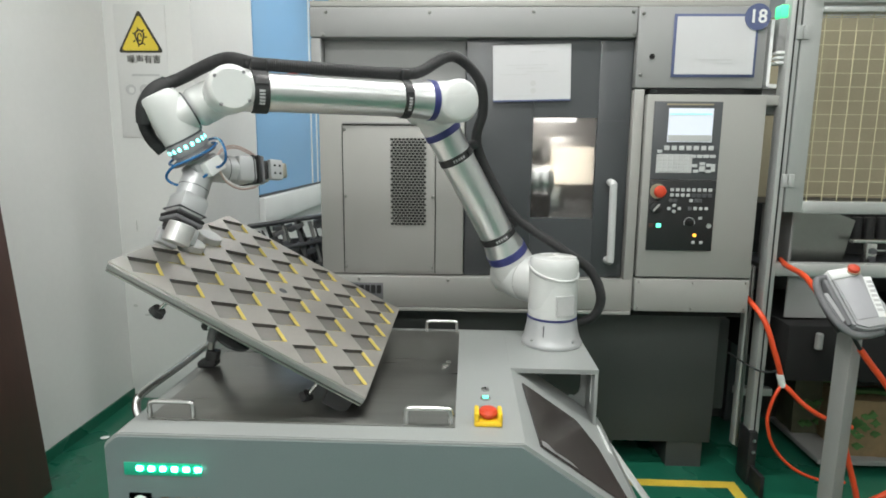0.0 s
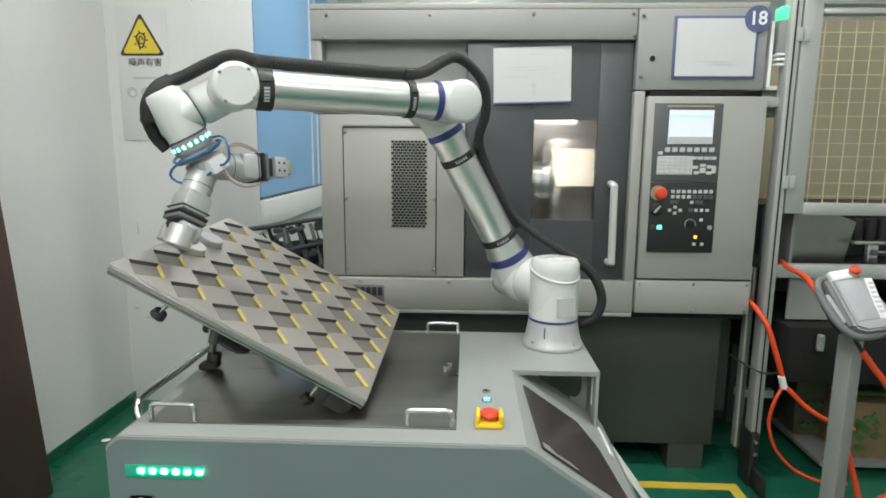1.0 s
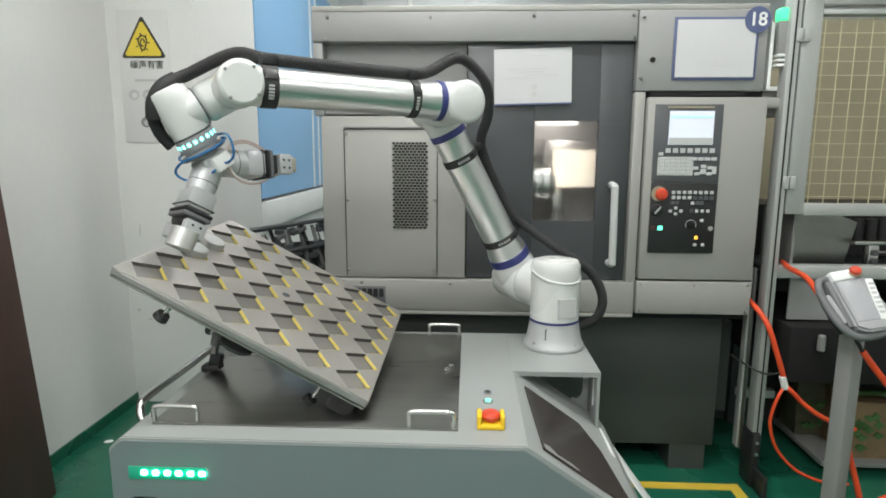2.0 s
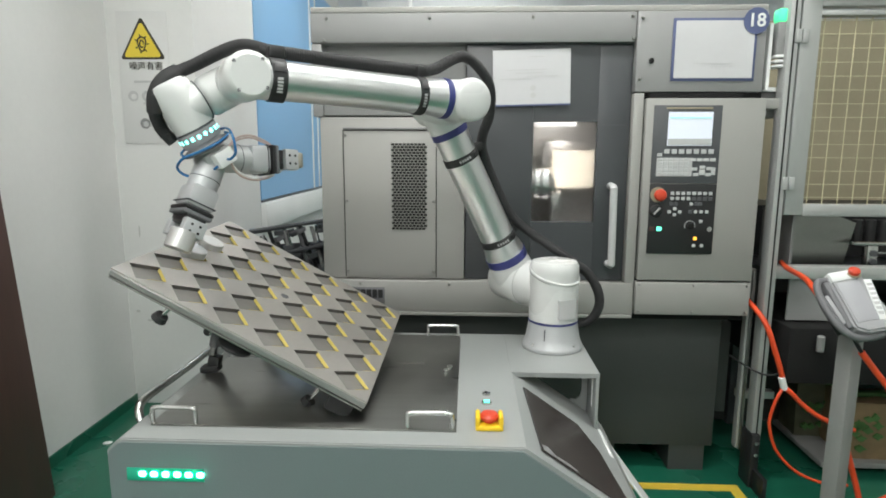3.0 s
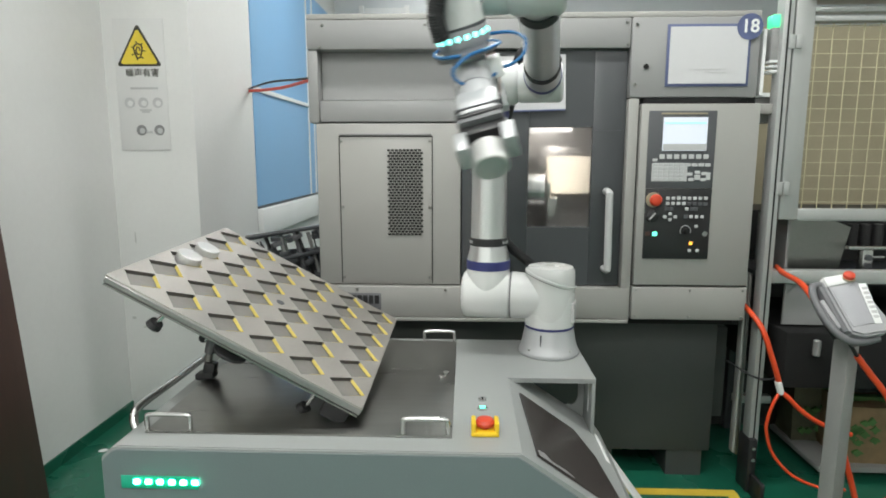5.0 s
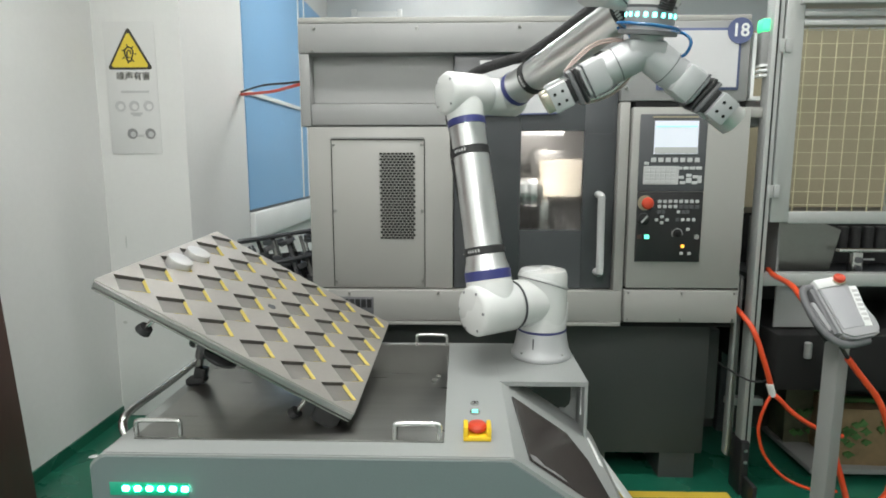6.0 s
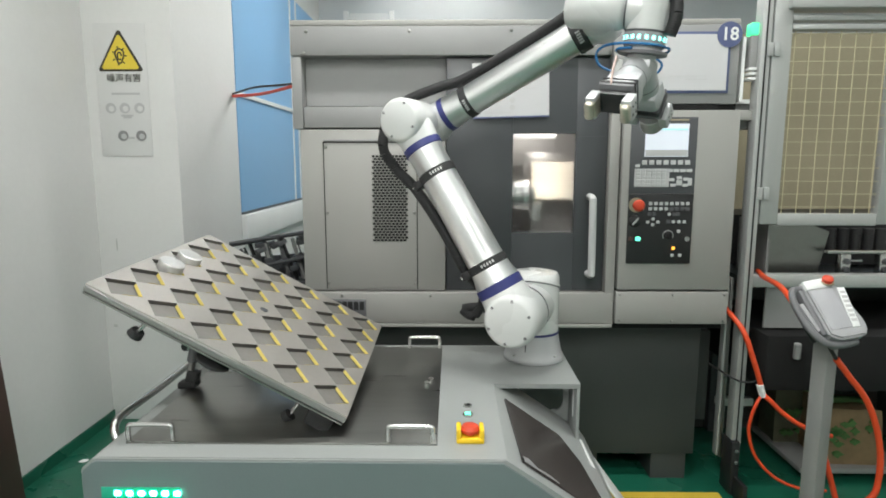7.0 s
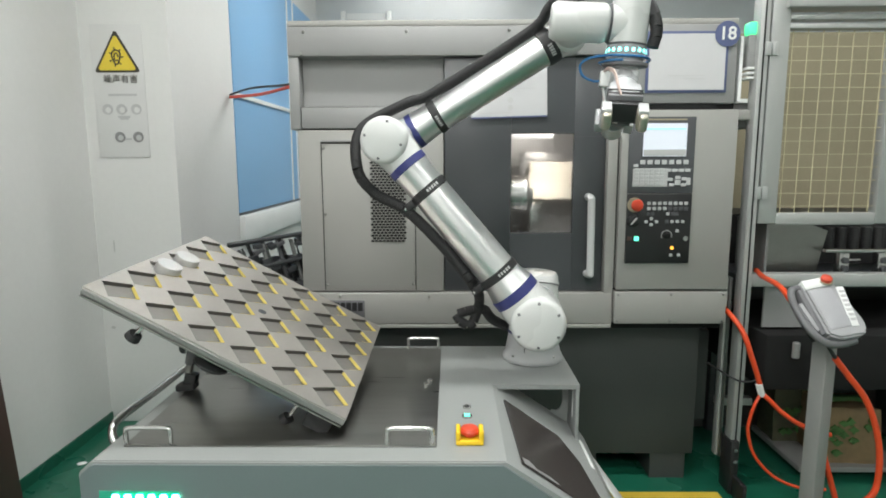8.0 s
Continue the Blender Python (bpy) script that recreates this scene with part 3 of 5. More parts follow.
# ---- fenced cell beside the machine ----
def fence():
    t = thing("safety_fence", "aluminium profile fence with cream wire mesh panel", "fence")
    post = part("post", B(1.262, 1.300, -0.03, 0.03, 0.20, 2.6, bev=0.004), M_ALU, t)
    part("slot", B(1.278, 1.283, -0.0325, -0.029, 0.22, 2.6), M_GAP, post)
    part("post", B(1.242, 1.268, 0.06, 0.10, 0.12, 0.90, bev=0.004), M_ALU, t)
    part("post", B(1.249, 1.258, 0.045, 0.06, 0.12, 0.90, bev=0.003), M_STEEL, t)
    part("foot", B(1.256, 1.292, -0.05, 0.05, 0.0, 0.235, bev=0.010), M_BLACK, t)
    part("foot_bracket", B(1.268, 1.286, -0.14, -0.03, 0.0, 0.09, bev=0.004, m=None), M_BLACK, t)
    for z in (0.20, 0.15):
        part("foot_bolt", rod(bmesh.new(), (1.272, -0.058, z), (1.272, -0.049, z), 0.008, seg=10), M_CHROME, t)
    part("panel_stile", B(1.308, 1.378, -0.025, 0.02, 1.13, 2.6, bev=0.004), M_ALU, t)
    part("panel_stile", B(1.762, 1.81, -0.025, 0.02, 1.13, 2.6, bev=0.004), M_ALU, t)
    part("panel_rail", B(1.378, 1.762, -0.025, 0.02, 1.125, 1.172, bev=0.004), M_ALU, t)
    for z in (1.862, 1.895):
        part("panel_rail", B(1.378, 1.762, -0.025, 0.02, z, z + 0.020, bev=0.004), M_ALU, t)
    part("top_beam", B(1.355, 1.95, -0.05, 0.04, 1.935, 2.0, bev=0.004), M_ALU, t)
    for z in (1.79, 1.25):
        for x in (1.287, 1.312):
            part("hinge", B(x, x + 0.022, -0.034, -0.0255, z - 0.025, z + 0.025, bev=0.003), M_ALU, t)
    for i in range(7):
        part("wire", B(1.400 + i * 0.0570, 1.4025 + i * 0.0570, -0.004, -0.001, 1.172, 1.86), M_MESH, t)
    for i in range(14):
        part("wire", B(1.378, 1.762, -0.007, -0.004, 1.196 + i * 0.0503, 1.1985 + i * 0.0503), M_MESH, t)


fence()
slab("wall_tan", "tan painted board behind the wire mesh", M_TAN, 1.40, 3.4, 0.75, 0.80, 0.95, 2.0)
bw = thing("block_wall", "beige block column between machine and fence", "column", kind="structure")
for i in range(10):
    part("block", B(1.24, 1.40, 0.62, 0.74, 0.42 + i * 0.135, 0.548 + i * 0.135, bev=0.004, seg=1), M_BRICK, bw)
part("core", B(1.245, 1.395, 0.63, 0.74, 0.0, 1.77), M_TAN, bw)


def conveyor():
    t = thing("conveyor", "aluminium framed conveyor table with chain and guide plates", "conveyor")
    part("front_rail", B(1.303, 3.40, -0.01, 0.05, 0.875, 0.925, bev=0.004), M_ALU, t)
    part("leg", B(2.04, 2.10, 0.0, 0.05, 0.0, 0.875, bev=0.004), M_ALU, t)
    part("leg", B(1.42, 1.46, 0.55, 0.598, 0.0, 0.853, bev=0.004), M_DARK, t)
    part("low_rail", B(1.30, 1.46, 0.20, 0.24, 0.285, 0.32, bev=0.004), M_ALU, t)
    part("apron", B(1.38, 1.545, 0.02, 0.03, 0.70, 0.872), M_MACH2, t)
    # Bed runs on out of view to x 3.4 to keep light off the shelf.
    part("bed", B(1.36, 3.40, 0.06, 1.10, 0.855, 0.880), M_DARK, t)
    # Dark sheets added behind and beside to darken the space under the bed.
    part("light_blocker_back", B(1.30, 3.40, 0.60, 0.62, 0.0, 0.853), M_BASE, t)
    part("light_blocker_end", B(2.30, 2.32, 0.05, 0.60, 0.0, 0.853), M_BASE, t)
    bm = bmesh.new()
    prism(bm, [(1.40, 0.90), (1.662, 0.895), (1.70, 1.08), (1.585, 1.125), (1.40, 1.125)], 0.16, 0.165)
    part("guide_plate", bm, M_STEEL, t, smooth=False)
    part("side_plate", B(1.385, 1.395, 0.05, 0.3, 0.90, 1.13), M_MACH2, t)
    part("cover", B(1.40, 3.40, 0.40, 0.74, 0.90, 1.13), M_BLACK, t)
    for i in range(6):
        part("roller", rod(bmesh.new(), (1.74 + i * 0.055, 0.30, 0.97), (1.74 + i * 0.055, 0.30, 1.08), 0.022, bev=0.003, seg=16), M_RUBBER, t)
    part("chain_bar", B(1.665, 2.05, 0.10, 0.13, 0.995, 1.008, bev=0.003), M_CHROME, t)
    for x in (1.735, 1.895):
        bl = part("carrier", B(x - 0.02, x + 0.022, 0.09, 0.13, 0.905, 0.995, bev=0.006), M_CHROME, t)
        for z in (0.965, 0.93):
            part("bolt", rod(bmesh.new(), (x, 0.078, z), (x, 0.092, z), 0.013, seg=14), M_PANEL, bl)
        part("pin", rod(bmesh.new(), (x + 0.02, 0.10, 0.965), (x + 0.07, 0.10, 0.965), 0.006, seg=10), M_CHROME, bl)
    part("cup", rod(bmesh.new(), (1.47, -0.075, 0.60), (1.47, -0.075, 0.665), 0.014, bev=0.004, seg=14), M_MACH2, t)
    # Black block stands in for the shade under the table and blocks light.
    part("shade_block", B(1.36, 2.29, -0.06, 0.56, 0.46, 0.69, bev=0.01), M_GAP, t)
    part("shelf", B(1.62, 2.10, 0.08, 0.50, 0.03, 0.055, bev=0.004), M_POST, t)
    part("tag_frame", B(1.90, 1.99, -0.016, -0.010, 0.67, 0.79), M_PRINT, t)
    part("tag", B(1.907, 1.983, -0.018, -0.014, 0.677, 0.783), M_DARK, t)


conveyor()


def sack(x, y, z, w, d, h, seed, label, skin):
    rnd = random.Random(seed)
    t = thing("paper_sack", label, "sack", at=pose(x, y, z, 0, 0, rnd.uniform(-8, 8)), group="sacks on the low shelf")
    bm = bmesh.new()
    box(bm, -w / 2, w / 2, -d / 2, d / 2, 0, h)
    bmesh.ops.subdivide_edges(bm, edges=bm.edges[:], cuts=9, use_grid_fill=True)
    for v in bm.verts:
        k = noise.noise(v.co * 9 + Vector((seed, 0, 0))) * 0.016 + noise.noise(v.co * 30) * 0.004
        f = 1 + 0.10 * math.sin(math.pi * v.co.z / h)
        v.co = Vector((v.co.x * f, v.co.y * f, v.co.z)) + v.co.normalized() * k
    part("bag", bm, skin, t)
    for i in range(14):
        cx, cz = rnd.uniform(-w / 2 + 0.03, w / 2 - 0.03), rnd.uniform(0.05, h - 0.03)
        bm = bmesh.new()
        n = 12
        fa = []
        for k in range(n):
            a = 2 * math.pi * k / n
            rr = 0.017 * (0.6 + 0.4 * math.cos(2 * a) ** 2) * rnd.uniform(0.7, 1.2)
            fa.append((cx + rr * math.cos(a) * 1.4, cz + rr * math.sin(a)))
        prism(bm, fa, -d / 2 * 1.08 - 0.012, -d / 2 * 0.8)
        part("leaf_print", bm, M_LEAF, t, smooth=False)
    part("fold", B(-w / 2 + 0.01, w / 2 - 0.01, -0.02, 0.02, h - 0.006, h + 0.02, bev=0.006), M_LEAF, t)


sack(1.86, 0.22, 0.055, 0.23, 0.20, 0.25, 3, "kraft paper sack with green leaf print on the low shelf", M_SACK)
sack(1.74, 0.40, 0.055, 0.20, 0.16, 0.33, 8, "taller dark olive sack with green print standing behind", M_SACKD)


def hose(name, label, pts, r, material, category="hose", seg=12):
    return tagged(part(name, sweep(bmesh.new(), spline(pts, 10), r, seg), material), label, category)


hose("air_hose", "orange air hose running down beside the machine", [(1.215, 0.07, 0.80), (1.25, -0.07, 0.72), (1.29, -0.10, 0.60), (1.325, -0.10, 0.50)], 0.0105, M_HOSE)
cp = thing("hose_coupling", "white plastic hose tee", "coupling")
part("sleeve", rod(bmesh.new(), (1.320, -0.10, 0.505), (1.337, -0.10, 0.452), 0.013, bev=0.003), M_WHITE, cp)
hose("air_hose", "orange air hose branching towards the pendant stand", [(1.337, -0.10, 0.462), (1.362, -0.11, 0.44), (1.402, -0.11, 0.400), (1.455, -0.12, 0.360), (1.52, -0.12, 0.327), (1.62, -0.10, 0.29)], 0.0095, M_HOSE)
hose("air_hose", "thin orange air hose hanging in a loop", [(1.330, -0.10, 0.458), (1.306, -0.11, 0.42), (1.290, -0.11, 0.36), (1.288, -0.11, 0.30), (1.321, -0.11, 0.205), (1.402, -0.11, 0.118), (1.508, -0.11, 0.070), (1.62, -0.10, 0.055)], 0.0065, M_HOSE)
hose("black_cable", "thin black cable tied across the fence post", [(1.19, 0.07, 0.53), (1.25, -0.06, 0.505), (1.32, -0.06, 0.50), (1.38, 0.02, 0.50), (1.44, 0.15, 0.52)], 0.004, M_RUBBER, "cable")
hose("pendant_hose", "orange hose from the conveyor to the pendant", [(1.36, 0.06, 0.93), (1.33, -0.05, 0.925), (1.285, -0.25, 0.930), (1.27, -0.35, 0.905), (1.262, -0.42, 0.875)], 0.010, M_HOSE)
hose("hose_sleeve", "black rubber sleeve where the hose meets the pendant", [(1.262, -0.42, 0.875), (1.265, -0.47, 0.84), (1.285, -0.49, 0.80)], 0.014, M_RUBBER, "sleeve")
hose("pendant_cable", "black cable leaving the pendant", [(1.30, -0.50, 0.82), (1.322, -0.50, 0.78), (1.347, -0.50, 0.742)], 0.006, M_RUBBER, "cable")
hose("air_hose", "orange hose curving down from the pendant", [(1.345, -0.50, 0.744), (1.391, -0.50, 0.687), (1.453, -0.50, 0.61), (1.494, -0.50, 0.523), (1.519, -0.50, 0.425), (1.524, -0.50, 0.325), (1.506, -0.50, 0.264), (1.44, -0.48, 0.20)], 0.010, M_HOSE)
hose("air_hose", "orange hose hanging behind the pendant stand", [(1.372, -0.40, 0.50), (1.388, -0.40, 0.42), (1.406, -0.40, 0.353), (1.441, -0.40, 0.249), (1.463, -0.40, 0.181), (1.49, -0.40, 0.09)], 0.010, M_HOSE)


def pendant():
    t = thing("pendant_stand", "pale grey square post stand", "stand", at=pose(1.340, -0.45, 0, 0, 0, 24))
    part("post", B(-0.026, 0.026, -0.026, 0.026, 0.012, 0.83, bev=0.003), M_POST, t)
    part("foot_plate", B(-0.13, 0.13, -0.12, 0.12, 0.0, 0.012, bev=0.004), M_POST, t)
    p = thing("teach_pendant", "pale grey handheld robot controller with dark grip and red stop", "controller", at=pose(1.308, -0.51, 0.908, -40, -9, 7))
    bm = bmesh.new()
    prism(bm, [(-0.062, 0.10), (0.022, 0.10), (0.044, 0.082), (0.070, -0.06), (0.062, -0.092), (0.046, -0.104), (-0.030, -0.104), (-0.062, -0.085)], -0.022, 0.026)
    bmesh.ops.bevel(bm, geom=bm.edges[:], offset=0.007, segments=2, affect="EDGES")
    part("body", bm, M_PEND, p)
    part("screen", B(-0.050, 0.024, -0.0240, -0.020, -0.070, 0.064, bev=0.001), M_SCREENP, p)
    part("top_cover", B(-0.058, 0.024, -0.026, 0.022, 0.070, 0.103, bev=0.005), M_WHITE, p)
    part("key_strip", B(-0.012, 0.012, -0.0245, -0.019, -0.075, 0.062, bev=0.002, m=pose(0.042, 0, 0.0, 0, 9, 0)), M_WHITE, p)
    for i in range(7):
        part("key", B(-0.008, 0.008, -0.0258, -0.024, 0.040 - i * 0.016, 0.048 - i * 0.016, m=pose(0.042, 0, 0.0, 0, 9, 0)), M_PRINT, p)
    bm = bmesh.new()
    revolve(bm, [(0.016, 0), (0.017, 0.008), (0.016, 0.014), (0.010, 0.018)], pose(0.020, -0.024, 0.088, 70), 20)
    part("stop_button", bm, M_RED, p)
    bm = bmesh.new()
    revolve(bm, [(0.021, 0), (0.021, 0.004)], pose(0.020, -0.023, 0.088, 70), 20)
    part("stop_collar", bm, M_TAN, p)
    bm = bmesh.new()
    sweep(bm, spline([(-0.060, 0.0, 0.088), (-0.092, -0.004, 0.082), (-0.108, -0.006, 0.03), (-0.102, -0.006, -0.05), (-0.075, -0.002, -0.098), (-0.03, 0.005, -0.112), (0.03, 0.012, -0.108)], 6), 0.0115, 12)
    part("grip", bm, M_PEND2, p, "dark grey hand strap")
    part("grip_pad", B(-0.080, -0.060, -0.016, 0.028, -0.08, 0.080, bev=0.008), M_PEND2, p)
    part("enable_lever", B(-0.094, -0.078, -0.014, 0.012, -0.055, 0.045, bev=0.006, m=pose(0, 0, 0, 0, -6, 0)), M_PEND, p, "pale enabling lever")
    part("bracket", B(-0.030, 0.035, 0.020, 0.06, -0.11, -0.02, bev=0.006), M_PEND2, p)


pendant()


# parts rack seen between pillar and machine
def rack():
    t = thing("fixture_rack", "rack of black steel clamps standing behind the tray", "rack", at=pose(-0.93, 1.18, 0.07, 0, 0, 33))
    for x in (-0.30, 0.30):
        for y in (-0.2, 0.2):
            part("leg", B(x - 0.02, x + 0.02, y - 0.02, y + 0.02, 0, 0.70), M_PANEL, t)
    part("deck", B(-0.32, 0.42, -0.24, 0.24, 0.58, 0.62), M_PANEL, t)
    rnd = random.Random(7)
    for i in range(13):
        x = -0.24 + i * 0.046
        h = 0.86 + 0.006 * i + rnd.uniform(-0.03, 0.02)
        lean = pose(x, -0.18 + rnd.uniform(-0.03, 0.03), 0.62, rnd.uniform(-6, 6), -16 + rnd.uniform(-7, 7), 0)
        c = part("clamp", B(-0.009, 0.009, -0.014, 0.014, -0.05, h - 0.62, bev=0.003, m=lean), (M_PANEL, M_PEND2, M_BLACK, M_POST)[i % 4], t)
        part("jaw", B(-0.026, 0.030, -0.02, 0.02, h - 0.665, h - 0.640, bev=0.003, m=lean @ pose(0, 0, 0, 0, rnd.uniform(-14, 14), rnd.uniform(-30, 30))), M_PANEL if i % 3 else M_PEND2, c)
        part("jaw", B(-0.022, 0.034, -0.02, 0.02, 0.10, 0.135, bev=0.003, m=lean @ pose(0, 0, rnd.uniform(-0.05, 0.05), 0, 0, rnd.uniform(-20, 20))), M_PANEL, c)
        if i % 2:
            part("screw", rod(bmesh.new(), lean @ Vector((0.018, -0.02, h - 0.72)), lean @ Vector((0.018, -0.02, h - 0.62)), 0.005, seg=8), M_CHROME, c)
    part("back_plate", B(-0.30, 0.40, -0.10, -0.09, 0.60, 0.76, bev=0.003), M_PANEL, t)
    part("top_bar", B(-0.34, 0.42, -0.012, 0.012, -0.008, 0.014, bev=0.003, m=pose(0.0, -0.20, 0.885, 0, -6, 0)), M_PEND2, t)
    part("cross_bar", rod(bmesh.new(), (-0.34, -0.21, 0.86), (0.46, -0.23, 0.93), 0.012), M_PANEL, t)
    part("cross_bar", rod(bmesh.new(), (-0.34, -0.21, 0.70), (0.40, -0.23, 0.80), 0.012), M_PANEL, t)
    part("knob", rod(bmesh.new(), (0.40, -0.23, 0.93), (0.45, -0.25, 0.94), 0.022), M_BLACK, t)


rack()
hose("red_tube", "thin red air tube crossing to the machine", [(-1.27, 1.45, 1.775), (-1.0, 1.2, 1.765), (-0.75, 0.9, 1.77), (-0.50, 0.6, 1.775)], 0.009, M_REDH)
hose("black_wire", "thin dark wire sagging beside the red tube", [(-1.27, 1.45, 1.79), (-1.05, 1.2, 1.80), (-0.8, 0.95, 1.785), (-0.50, 0.6, 1.77)], 0.006, M_RUBBER, "cable")


# ---- the cart ----
CX0, CX1, CY0, CY1, CZ = -0.705, 0.478, -1.165, -0.352, 0.735


def cart():
    t = thing("robot_cart", "grey sheet steel mobile cart with sloping control face", "cart", at=pose(0, 0, 0))
    bm = bmesh.new()
    prism(bm, [(CX0, 0.12), (CX0, CZ - 0.028), (CX0 + 0.004, CZ - 0.020), (CX0 + 0.024, CZ - 0.002), (CX0 + 0.032, CZ), (0.2185, CZ), (0.2185, 0.12)], CY0, CY1)
    part("body", bm, M_CART, t)
    part("top_plate", B(CX0 + 0.034, 0.2228, CY0 + 0.004, CY1, CZ - 0.02, CZ + 0.002), M_CART, t)
    # sloping face at the side, with its dark display
    bm = bmesh.new()
    prism(bm, [(0.219, 0.12), (0.219, 0.735), (0.226, 0.735), (0.497, 0.552), (0.52, 0.52), (0.52, 0.12)], CY0 + 0.002, -0.60)
    part("side_wedge", bm, M_CART, t, smooth=False)
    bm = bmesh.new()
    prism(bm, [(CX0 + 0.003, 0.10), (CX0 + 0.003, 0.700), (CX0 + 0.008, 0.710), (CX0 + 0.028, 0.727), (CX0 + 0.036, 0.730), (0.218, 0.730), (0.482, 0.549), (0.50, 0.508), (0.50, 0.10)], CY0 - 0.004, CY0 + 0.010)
    # Darker copy of the cart grey; the front's dimmer light is in its colour.
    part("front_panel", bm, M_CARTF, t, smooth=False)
    k = (0.735 - 0.552) / (0.497 - 0.226)
    nrm = Vector((k, 0, 1)).normalized()
    bm = bmesh.new()
    def on(x, y, h):
        return Vector((x, y, 0.735 - k * (x - 0.226))) + nrm * h
    ol = [(0.250, -0.79), (0.400, -0.80), (0.440, -0.90), (0.470, -1.135), (0.262, -1.125)]
    a = [bm.verts.new(on(x, y, 0.001)) for x, y in ol]
    b = [bm.verts.new(on(x, y, 0.006)) for x, y in ol]
    bm.faces.new(a), bm.faces.new(b)
    for i in range(5):
        j = (i + 1) % 5
        bm.faces.new((a[i], a[j], b[j], b[i]))
    ds = part("display", bm, M_FADE, t, "dark display with scuffed film edge", smooth=False)
    bm = bmesh.new()
    rnd = random.Random(3)
    pts = [(0.262 + i * 0.016, -1.119 + rnd.uniform(-0.004, 0.010) + (0.016 if i < 2 else 0.0)) for i in range(6)]
    lo = [(0.264 + i * 0.016, -1.128) for i in range(6)]
    va = [bm.verts.new(on(x, y, 0.0075)) for x, y in pts]
    vb = [bm.verts.new(on(x, y, 0.0075)) for x, y in lo]
    for i in range(5):
        bm.faces.new((va[i], va[i + 1], vb[i + 1], vb[i]))
    part("torn_film", bm, M_PRINTD, ds, smooth=False)
    # deck that carries the arm, bridging over the slope
    part("arm_deck", B(0.223, CX1, -0.715, CY1, CZ - 0.012, CZ + 0.002), M_CART, t)
    post = part("deck_post", B(CX1 - 0.010, CX1, -0.715, -0.595, 0.56, CZ - 0.010, bev=0.002), M_CART, t)
    bm = bmesh.new()
    prism(bm, [(0.405, 0.60), (0.418, 0.614), (0.432, 0.611), (0.445, 0.622), (0.450, 0.640), (0.450, 0.722), (0.467, 0.722), (0.467, 0.55), (0.45, 0.555)], -0.607, -0.602)
    part("gusset", bm, M_CART, t, smooth=False)
    part("slot", B(CX1 - 0.0115, CX1 - 0.0095, -0.675, -0.665, 0.62, 0.715), M_WHITE, post)
    part("white_flap", B(-0.005, 0.0, -0.12, 0.03, -0.40, 0.0, bev=0.002, m=pose(0.484, -0.74, 0.568, 0, -36, 0)), M_WHITE, t)
    # steel cover plate
    part("cover_plate", B(-0.640, 0.072, -1.100, -0.385, CZ + 0.002, CZ + 0.006, bev=0.0015), M_STEEL, t, "brushed steel cover plate")
    for x in (0.035, 0.045):
        part("latch", rod(bmesh.new(), (x, -0.735 + (x - 0.035) * 3, CZ + 0.006), (x, -0.735 + (x - 0.035) * 3, CZ + 0.014), 0.008), M_CHROME, t)
    for x, y in ((-0.588, -1.088), (0.011, -1.088), (0.012, -0.392), (-0.588, -0.392)):
        bm = bmesh.new()
        z = CZ + 0.006
        sweep(bm, spline([(x - 0.051, y, z), (x - 0.051, y, z + 0.028), (x - 0.044, y, z + 0.036), (x, y, z + 0.037), (x + 0.044, y, z + 0.036), (x + 0.051, y, z + 0.028), (x + 0.051, y, z)], 5), 0.0055, 12)
        part("lift_handle", bm, M_CHROME, t, "bent steel lift handle")
    bm = bmesh.new()
    sweep(bm, spline([(-0.690, -1.00, 0.69), (-0.712, -1.006, 0.70), (-0.728, -0.99, 0.726), (-0.727, -0.95, 0.742), (-0.725, -0.75, 0.74), (-0.725, -0.50, 0.74), (-0.722, -0.42, 0.735), (-0.69, -0.40, 0.70)], 8), 0.0105, 14)
    part("push_bar", bm, M_CHROME, t, "bent steel push bar")
    # light strip and maker's mark
    ls = part("light_strip", B(-0.662, -0.486, CY0 - 0.006, CY0 + 0.002, 0.640, 0.671, bev=0.002), M_LEDBASE, t, "green lit strip lamp")
    for i in range(6):
        part("led", B(-0.632 + i * 0.0262, -0.617 + i * 0.0262, CY0 - 0.010, CY0 - 0.005, 0.652, 0.664, bev=0.003, seg=1), M_LEDG, ls)
    mk = part("maker_mark", B(-0.656, -0.604, CY0 - 0.004, CY0 + 0.002, 0.545, 0.597), M_LOGO, t)
    bm = bmesh.new()
    sweep(bm, [Vector((-0.630 + 0.016 * math.cos(a), CY0 - 0.005, 0.571 + 0.016 * math.sin(a))) for a in [radians(40 + 20 * i) for i in range(15)]], 0.004, 6)
    part("mark_ring", bm, M_WHITE, mk)
    for i in range(7):
        part("mark_bar", B(-0.585 + i * 0.032, -0.560 + i * 0.032, CY0 - 0.004, CY0 + 0.002, 0.556, 0.588), M_ORANGE, mk)
    # stop button and lamps
    eb = part("stop_housing", B(0.116, 0.180, -1.092, -1.036, CZ + 0.002, CZ + 0.014, bev=0.004), M_YBOX, t, "yellow stop button guard")
    for x0, x1 in ((0.116, 0.127), (0.169, 0.180)):
        part("guard", B(x0, x1, -1.092, -1.045, CZ + 0.012, CZ + 0.036, bev=0.004), M_YBOX, eb)
    bm = bmesh.new()
    revolve(bm, [(0.012, 0), (0.012, 0.009), (0.021, 0.011), (0.0225, 0.018), (0.018, 0.025), (0.008, 0.028)], pose(0.148, -1.063, CZ + 0.010), 24)
    part("stop_button", bm, M_RED, eb, "red mushroom button")
    bm = bmesh.new()
    revolve(bm, [(0.013, 0), (0.013, 0.004), (0.009, 0.005)], pose(0.146, -0.935, CZ + 0.002), 20)
